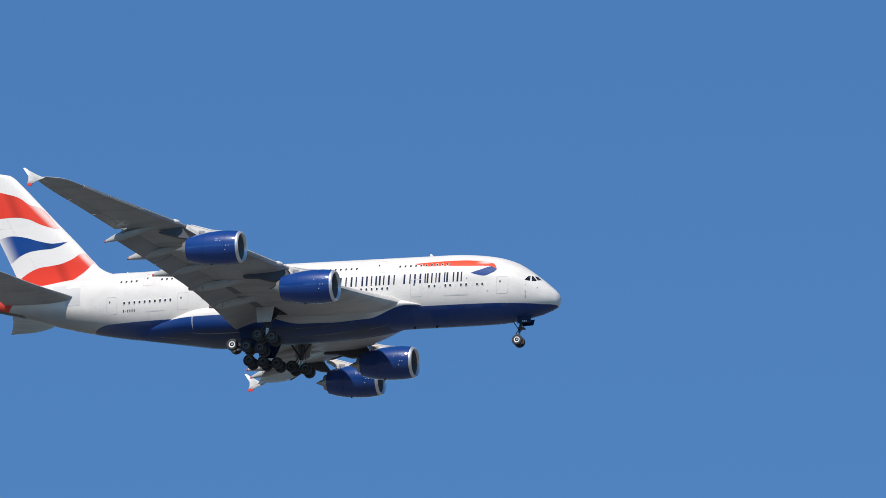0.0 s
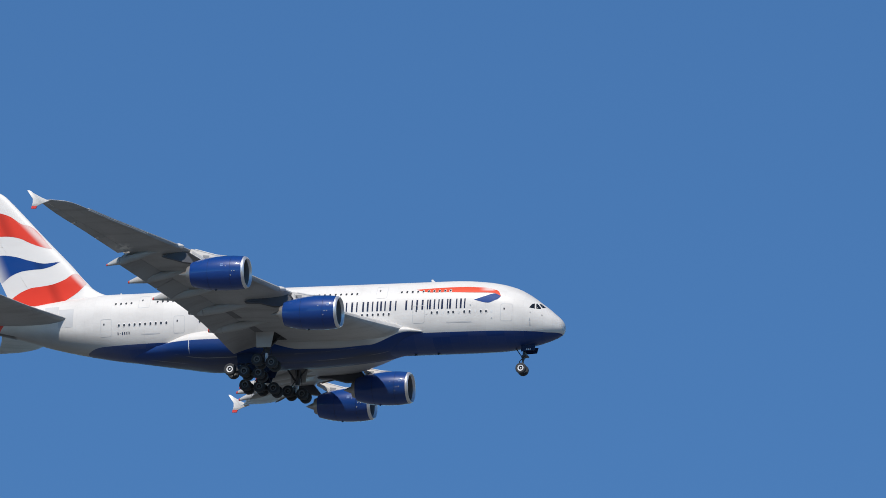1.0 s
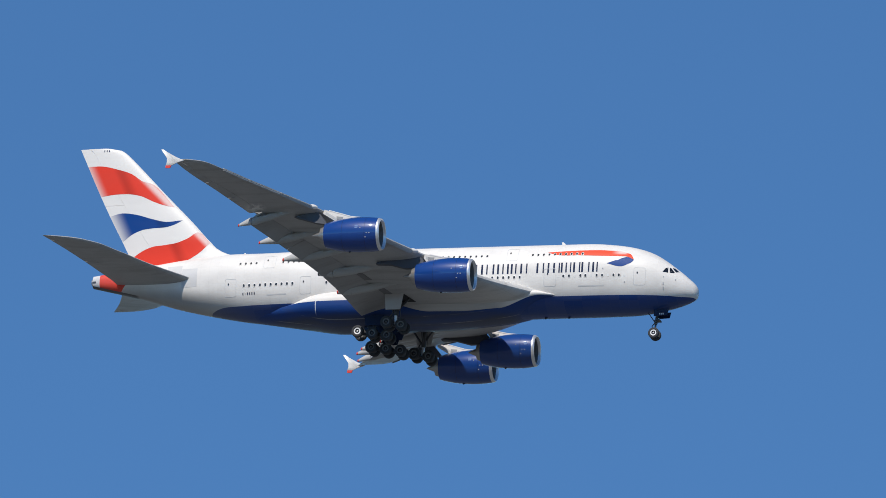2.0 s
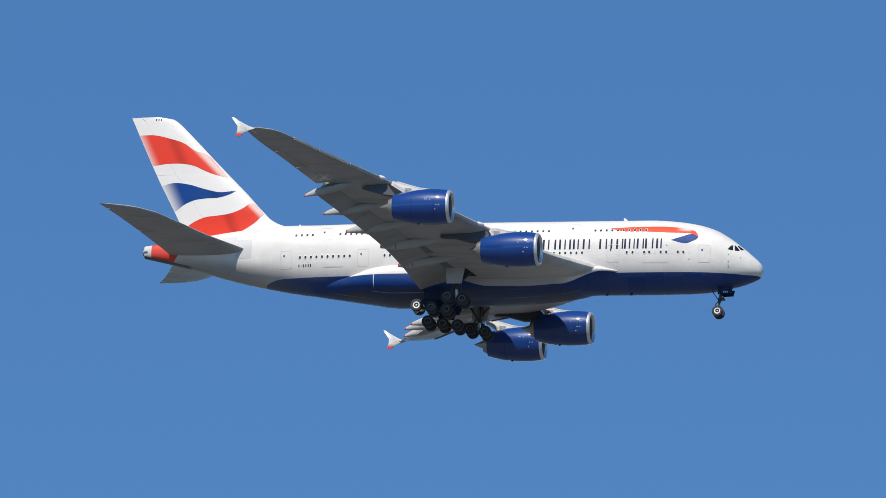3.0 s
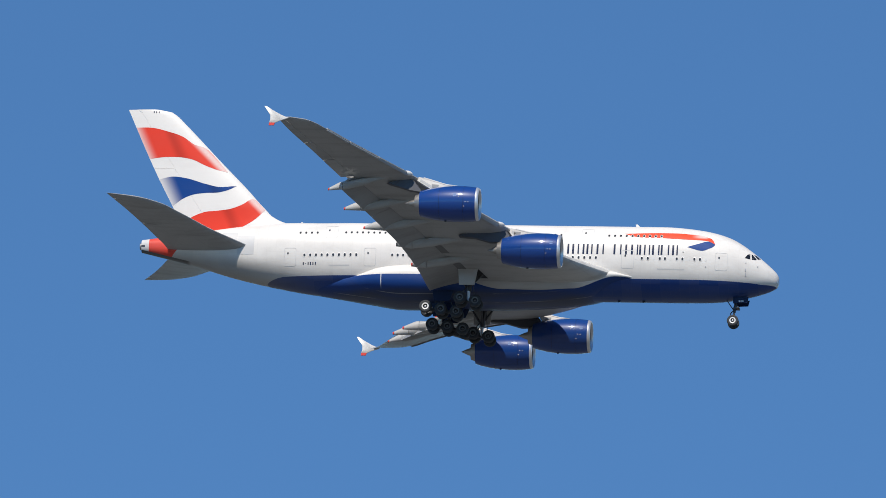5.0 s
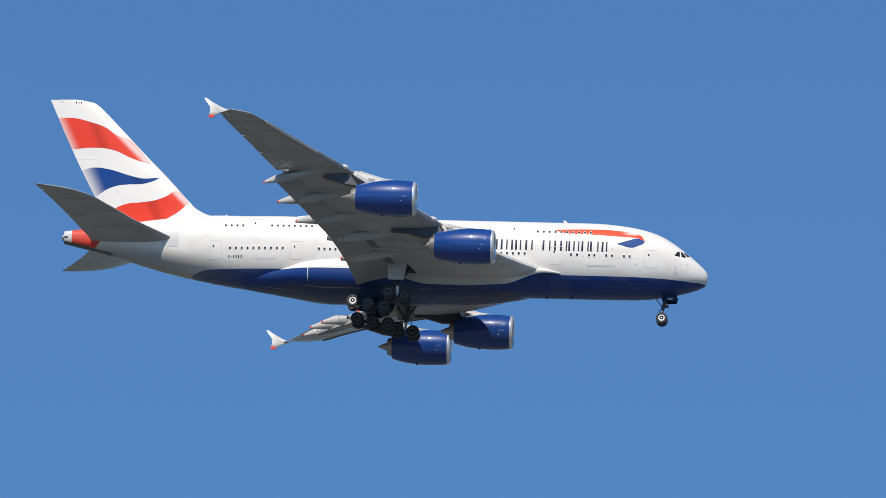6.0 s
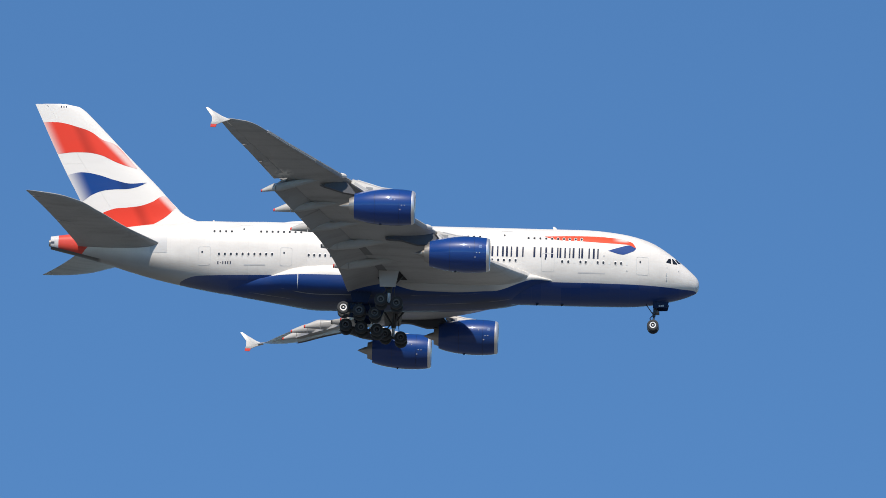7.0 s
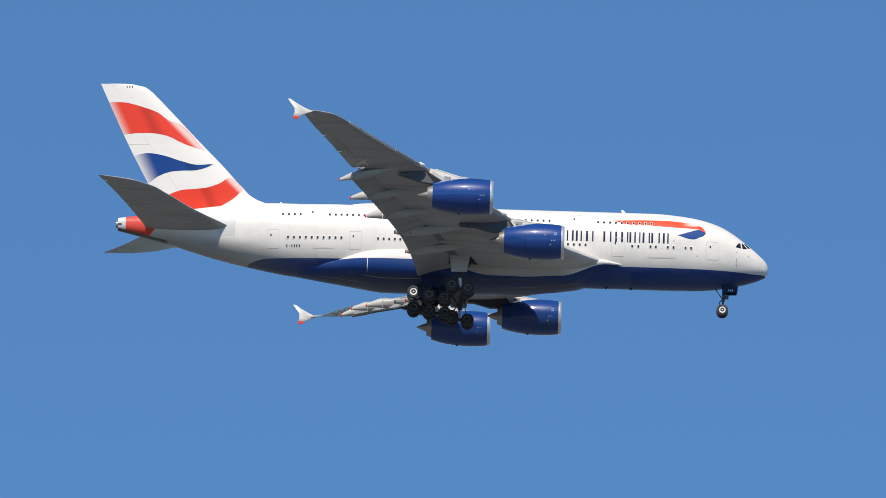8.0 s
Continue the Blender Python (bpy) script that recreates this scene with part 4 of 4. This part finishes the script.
# ---- landing gear
def wheel_mesh(name, radius, width, hub_mat):
    r, w = radius, width / 2
    bm = bmesh.new()
    tyre = [(-w * 0.9, r * 0.55), (-w, r * 0.68), (-w, r * 0.84), (-w * 0.82, r * 0.95), (-w * 0.4, r), (w * 0.4, r), (w * 0.82, r * 0.95), (w, r * 0.84), (w, r * 0.68), (w * 0.9, r * 0.55)]
    hub = [(-w * 0.9, r * 0.55), (-w * 0.82, r * 0.36), (-w * 0.35, r * 0.33), (-w * 0.5, r * 0.14), (-w * 0.8, r * 0.12), (-w * 0.85, 0.01)]
    ring = lambda x, q: [(q * math.cos(2 * math.pi * i / 28), x, q * math.sin(2 * math.pi * i / 28)) for i in range(28)]
    loft([ring(*p) for p in tyre], True, (False, False), bm, 0)
    loft([ring(*p) for p in hub[:2]], True, (False, False), bm, 1)
    loft([ring(*p) for p in hub[1:4]], True, (False, False), bm, 2)
    loft([ring(*p) for p in hub[3:]], True, (False, False), bm, 1)
    loft([ring(-x, q) for x, q in hub[:2]], True, (False, False), bm, 1)
    loft([ring(-x, q) for x, q in hub[1:4]], True, (False, False), bm, 2)
    loft([ring(-x, q) for x, q in hub[3:]], True, (False, False), bm, 1)
    bmesh.ops.recalc_face_normals(bm, faces=bm.faces)
    me = bpy.data.meshes.new(name)
    bm.to_mesh(me)
    bm.free()
    for m in (RUBBER, hub_mat, DARK_METAL):
        me.materials.append(m)
    me.shade_smooth()
    me.set_sharp_from_angle(angle=radians(35))
    return me


NOSE_WHEEL = wheel_mesh("nose_wheel", 0.63, 0.44, HUB)
MAIN_WHEEL = wheel_mesh("main_wheel", 0.70, 0.53, HUB_SHADED)
SUNLIT_WHEEL = wheel_mesh("main_wheel", 0.70, 0.53, HUB)


def nose_gear():
    gear = part("nose_gear", tube((-4.55, 0, -3.4), (-4.78, 0, -5.3), 0.17), STRUT, airliner, "grey nose landing gear leg with two wheels")
    part("piston", tube((-4.78, 0, -5.25), (-4.85, 0, -6.45), 0.11), STRUT, gear)
    part("axle", tube((-4.85, -0.62, -6.43), (-4.85, 0.62, -6.43), 0.09), STRUT, gear)
    part("drag_stay", tube((-5.7, 0, -3.9), (-4.84, 0, -5.1), 0.05), STRUT, gear)
    part("torque_link", tube((-4.7, 0, -4.9), (-5.2, 0, -5.5), 0.05), STRUT, gear)
    part("torque_link", tube((-5.2, 0, -5.5), (-4.95, 0, -6.2), 0.05), STRUT, gear)
    part("steering_collar", box((-4.95, -0.35, -5.1), (-4.6, 0.35, -4.85), bevel=0.03), STRUT, gear)
    part("light_bracket", box((-4.7, -0.5, -4.95), (-4.2, 0.5, -4.8), bevel=0.03), STRUT, gear)
    for y in (-0.5, 0.5):
        shared("nose_wheel", NOSE_WHEEL, gear, Matrix.Translation((-4.85, y, -6.43)), "black tyre on a white hub")
    for y in (-0.62, 0.62):
        door = part("gear_door", slab([(3.2, -3.75), (4.9, -3.75), (4.9, -4.5), (3.35, -4.42)], 0.06, at=y, edge=0.02), PAINT_NAVY, gear, "dark blue gear door")
    for k in range(3):
        part("lettering_bar", slab([(3.75 + 0.2 * k, -4.35), (3.88 + 0.2 * k, -4.35), (3.88 + 0.2 * k, -4.15), (3.75 + 0.2 * k, -4.15)], 0.01, at=-0.66), PALE_GREY, gear)
    lamp = tube((-4.42, -0.2, -4.72), (-4.36, -0.2, -4.72), 0.1)
    part("gear_light", lamp, LIP_METAL, gear)


def main_gear(y, s, axles, pitch, zc, tilt, name_label, top):
    half = pitch * (axles - 1) / 2
    rise = math.tan(radians(tilt))
    gear = part("main_gear", tube((-s + 0.3, y * 0.96, top), (-s, y, zc + 1.1), 0.27, 16), STRUT, airliner, name_label)
    part("piston", tube((-s, y, zc + 1.15), (-s, y, zc), 0.18, 14), LIP_METAL if axles == 2 else STRUT, gear, "bright metal piston" if axles == 2 else "")
    part("side_stay", tube((-s + 0.1, y * 0.55, top + 0.6), (-s, y, zc + 1.3), 0.12), STRUT, gear)
    part("drag_stay", tube((-s + 1.9, y * 0.9, top), (-s, y, zc + 1.5), 0.1), STRUT, gear)
    part("bogie_beam", tube((-s - half, y, zc - half * rise), (-s + half, y, zc + half * rise), 0.17, 12), STRUT, gear)
    part("torque_link", tube((-s - 0.35, y, zc + 1.0), (-s - 0.7, y, zc + 0.2), 0.07), STRUT, gear)
    part("torque_link", tube((-s - 0.2, y, zc + 1.7), (-s - 0.75, y, zc + 0.9), 0.07), STRUT, gear)
    if axles == 2:
        part("drag_stay", tube((-s - 1.7, y * 0.85, top - 0.1), (-s - 0.05, y, zc + 1.25), 0.11), STRUT, gear)
    part("retraction_jack", tube((-s + 0.9, y * 0.7, top + 0.2), (-s + 0.1, y * 0.98, zc + 1.6), 0.14), STRUT, gear)
    part("hydraulic_line", tube((-s + 0.3, y - 0.24, top), (-s + half * 0.8, y - 0.2, zc + 0.25), 0.035, 8), STRUT, gear)
    part("brake_rod", tube((-s - half, y - 0.3, zc - half * rise - 0.22), (-s + half, y - 0.3, zc + half * rise - 0.22), 0.05, 8), STRUT, gear)
    for k in range(axles):
        d = half - pitch * k
        part("axle", tube((-s + d, y - 0.9, zc + d * rise), (-s + d, y + 0.9, zc + d * rise), 0.09), STRUT, gear)
    for k in range(axles):
        d = half - pitch * k
        for w in (-0.72, 0.72):
            # one rear hub is white as sunlit; the others have shade in their grey
            pale = axles == 3 and k == 2 and y < 0 and w < 0
            shared("main_wheel", SUNLIT_WHEEL if pale else MAIN_WHEEL, gear, Matrix.Translation((-s + d, y + w, zc + d * rise)), "black tyre on a white hub" if pale else "black tyre on a hub greyed for shade")
    return gear


nose_gear()
for sign in (-1, 1):
    g = main_gear(sign * 6.23, 33.2, 2, 1.7, -6.5, -12, "four-wheel wing landing gear", -2.6)
    part("gear_door", slab([(32.2, -3.0), (34.4, -3.0), (34.2, -4.9), (32.5, -4.9)], 0.09, at=sign * 7.05, edge=0.02), PLATE_GREY, g, "pale grey gear door")
    g = main_gear(sign * 3.05, 36.5, 3, 1.7, -6.62, -8.5, "six-wheel body landing gear", -4.2)
    part("gear_door", slab([(33.9, -4.7), (38.3, -4.6), (38.0, -5.85), (34.4, -6.0)], 0.08, at=sign * 1.2, edge=0.02), PAINT_NAVY, g, "dark blue gear door")

    # added navy plate that keeps the sunlit leg dark; no door hangs here
    part("gear_door", slab([(35.2, -4.55), (37.5, -4.5), (37.3, -5.7), (35.6, -5.75)], 0.07, at=sign * 3.85, edge=0.02), PAINT_NAVY, g, "dark blue gear door")
    # wheel bay beside the wing gear door: a shallow pan under the wing skin, its shade given as near-black colour
    rings = []
    for k in range(9):
        y = 4.7 + 2.25 * k / 8
        row = []
        for j in range(7):
            s = 31.75 + 4.4 * j / 6 + 0.35 * (y - 5.8)
            x = (s - LE(y)) / (TE(y) - LE(y))
            row.append((s, wing_point(y, min(x, 0.83), False)[1]))
        rings.append([(-s, sign * y, z - 0.035) for s, z in row] + [(-s, sign * y, z + 0.1) for s, z in row[::-1]])
    part("wheel_bay", loft(rings), BAY_SHADE, g, "dark pan in place of the shade in the wheel bay")

# ---- the flight
FLIGHT = [  # seconds, place of the nose, turn about x, y, z
    (0.0, -521.994, 1552.289, 515.677, -0.442, 1.182, 0.898), (0.1, -514.791, 1552.179, 515.299, -0.390, 1.181, 0.836),
    (0.2, -507.587, 1552.070, 514.921, -0.342, 1.179, 0.770), (0.3, -500.383, 1551.960, 514.543, -0.292, 1.178, 0.705),
    (0.4, -493.179, 1551.850, 514.165, -0.236, 1.177, 0.648), (0.5, -485.976, 1551.740, 513.788, -0.171, 1.177, 0.604),
    (0.6, -478.772, 1551.631, 513.410, -0.089, 1.176, 0.578), (0.7, -471.568, 1551.521, 513.032, 0.006, 1.175, 0.568),
    (0.8, -464.365, 1551.411, 512.654, 0.105, 1.174, 0.563), (0.9, -457.161, 1551.302, 512.277, 0.199, 1.173, 0.555),
    (1.0, -449.957, 1551.192, 511.899, 0.277, 1.172, 0.533), (1.1, -442.753, 1551.082, 511.521, 0.340, 1.172, 0.495),
    (1.2, -435.550, 1550.973, 511.143, 0.392, 1.172, 0.449), (1.3, -428.346, 1550.863, 510.766, 0.437, 1.172, 0.396),
    (1.4, -421.142, 1550.754, 510.388, 0.475, 1.172, 0.338), (1.5, -413.939, 1550.644, 510.010, 0.510, 1.172, 0.280),
    (1.6, -406.735, 1550.535, 509.633, 0.537, 1.173, 0.208), (1.7, -399.531, 1550.425, 509.255, 0.556, 1.174, 0.122),
    (1.8, -392.328, 1550.316, 508.877, 0.572, 1.174, 0.038), (1.9, -385.124, 1550.207, 508.499, 0.589, 1.175, -0.028),
    (2.0, -377.920, 1550.097, 508.122, 0.613, 1.175, -0.058), (2.1, -370.717, 1549.988, 507.744, 0.649, 1.175, -0.047),
    (2.2, -363.513, 1549.878, 507.366, 0.679, 1.175, -0.025), (2.3, -356.309, 1549.769, 506.989, 0.688, 1.175, -0.008),
    (2.4, -349.106, 1549.660, 506.611, 0.676, 1.175, 0.011), (2.5, -341.902, 1549.551, 506.233, 0.647, 1.174, 0.032),
    (2.6, -334.698, 1549.441, 505.856, 0.603, 1.174, 0.052), (2.7, -327.495, 1549.332, 505.478, 0.547, 1.174, 0.070),
    (2.8, -320.291, 1549.223, 505.101, 0.480, 1.174, 0.085), (2.9, -313.088, 1549.114, 504.723, 0.405, 1.174, 0.095),
    (3.0, -305.884, 1549.005, 504.345, 0.325, 1.174, 0.100), (3.1, -298.680, 1548.896, 503.968, 0.241, 1.174, 0.097),
    (3.2, -291.477, 1548.786, 503.590, 0.157, 1.174, 0.086), (3.3, -284.273, 1548.677, 503.213, 0.075, 1.175, 0.065),
    (3.4, -277.069, 1548.568, 502.835, -0.010, 1.175, 0.029), (3.5, -269.866, 1548.459, 502.458, -0.094, 1.175, -0.001),
    (3.6, -262.662, 1548.350, 502.080, -0.171, 1.175, -0.003), (3.7, -255.459, 1548.241, 501.702, -0.242, 1.175, 0.018),
    (3.8, -248.255, 1548.132, 501.325, -0.307, 1.175, 0.051), (3.9, -241.051, 1548.023, 500.947, -0.369, 1.175, 0.086),
    (4.0, -233.848, 1547.914, 500.570, -0.427, 1.176, 0.110), (4.1, -226.644, 1547.806, 500.192, -0.486, 1.176, 0.133),
    (4.2, -219.441, 1547.697, 499.815, -0.545, 1.176, 0.161), (4.3, -212.237, 1547.588, 499.437, -0.597, 1.177, 0.183),
    (4.4, -205.033, 1547.479, 499.060, -0.639, 1.177, 0.186), (4.5, -197.830, 1547.370, 498.682, -0.662, 1.177, 0.157),
    (4.6, -190.626, 1547.261, 498.305, -0.665, 1.176, 0.090), (4.7, -183.423, 1547.153, 497.927, -0.661, 1.175, 0.015),
    (4.8, -176.219, 1547.044, 497.550, -0.664, 1.174, -0.043), (4.9, -169.016, 1546.935, 497.172, -0.672, 1.174, -0.087),
    (5.0, -161.812, 1546.827, 496.795, -0.683, 1.173, -0.119), (5.1, -154.608, 1546.718, 496.417, -0.697, 1.173, -0.142),
    (5.2, -147.405, 1546.609, 496.040, -0.712, 1.173, -0.158), (5.3, -140.201, 1546.501, 495.663, -0.727, 1.173, -0.169),
    (5.4, -132.998, 1546.392, 495.285, -0.741, 1.172, -0.177), (5.5, -125.794, 1546.284, 494.908, -0.754, 1.172, -0.184),
    (5.6, -118.591, 1546.175, 494.530, -0.762, 1.172, -0.192), (5.7, -111.387, 1546.066, 494.153, -0.767, 1.172, -0.203),
    (5.8, -104.184, 1545.958, 493.776, -0.766, 1.172, -0.220), (5.9, -96.980, 1545.849, 493.398, -0.759, 1.172, -0.244),
    (6.0, -89.777, 1545.741, 493.021, -0.744, 1.171, -0.278), (6.1, -82.573, 1545.633, 492.643, -0.726, 1.171, -0.323),
    (6.2, -75.369, 1545.524, 492.266, -0.707, 1.170, -0.375), (6.3, -68.166, 1545.416, 491.889, -0.682, 1.170, -0.427),
    (6.4, -60.962, 1545.307, 491.511, -0.648, 1.169, -0.473), (6.5, -53.759, 1545.199, 491.134, -0.598, 1.169, -0.507),
    (6.6, -46.555, 1545.091, 490.757, -0.533, 1.170, -0.523), (6.7, -39.352, 1544.983, 490.379, -0.456, 1.171, -0.526),
    (6.8, -32.148, 1544.874, 490.002, -0.367, 1.171, -0.524), (6.9, -24.945, 1544.766, 489.625, -0.269, 1.172, -0.521),
    (7.0, -17.741, 1544.658, 489.247, -0.161, 1.173, -0.526), (7.1, -10.538, 1544.550, 488.870, -0.042, 1.174, -0.540),
    (7.2, -3.334, 1544.441, 488.493, 0.088, 1.176, -0.557), (7.3, 3.869, 1544.333, 488.115, 0.228, 1.177, -0.577),
    (7.4, 11.073, 1544.225, 487.738, 0.372, 1.179, -0.596), (7.5, 18.276, 1544.117, 487.361, 0.517, 1.180, -0.612),
    (7.6, 25.479, 1544.009, 486.984, 0.665, 1.182, -0.626), (7.7, 32.683, 1543.901, 486.606, 0.819, 1.184, -0.639),
    (7.8, 39.886, 1543.793, 486.229, 0.975, 1.186, -0.650), (7.9, 47.090, 1543.685, 485.852, 1.132, 1.188, -0.662),
    (8.0, 54.293, 1543.577, 485.475, 1.288, 1.190, -0.674),
]


def motions():
    walk(airliner, [(t, pose(x, y, z, rx, ry, rz)) for t, x, y, z, rx, ry, rz in FLIGHT])


motions()
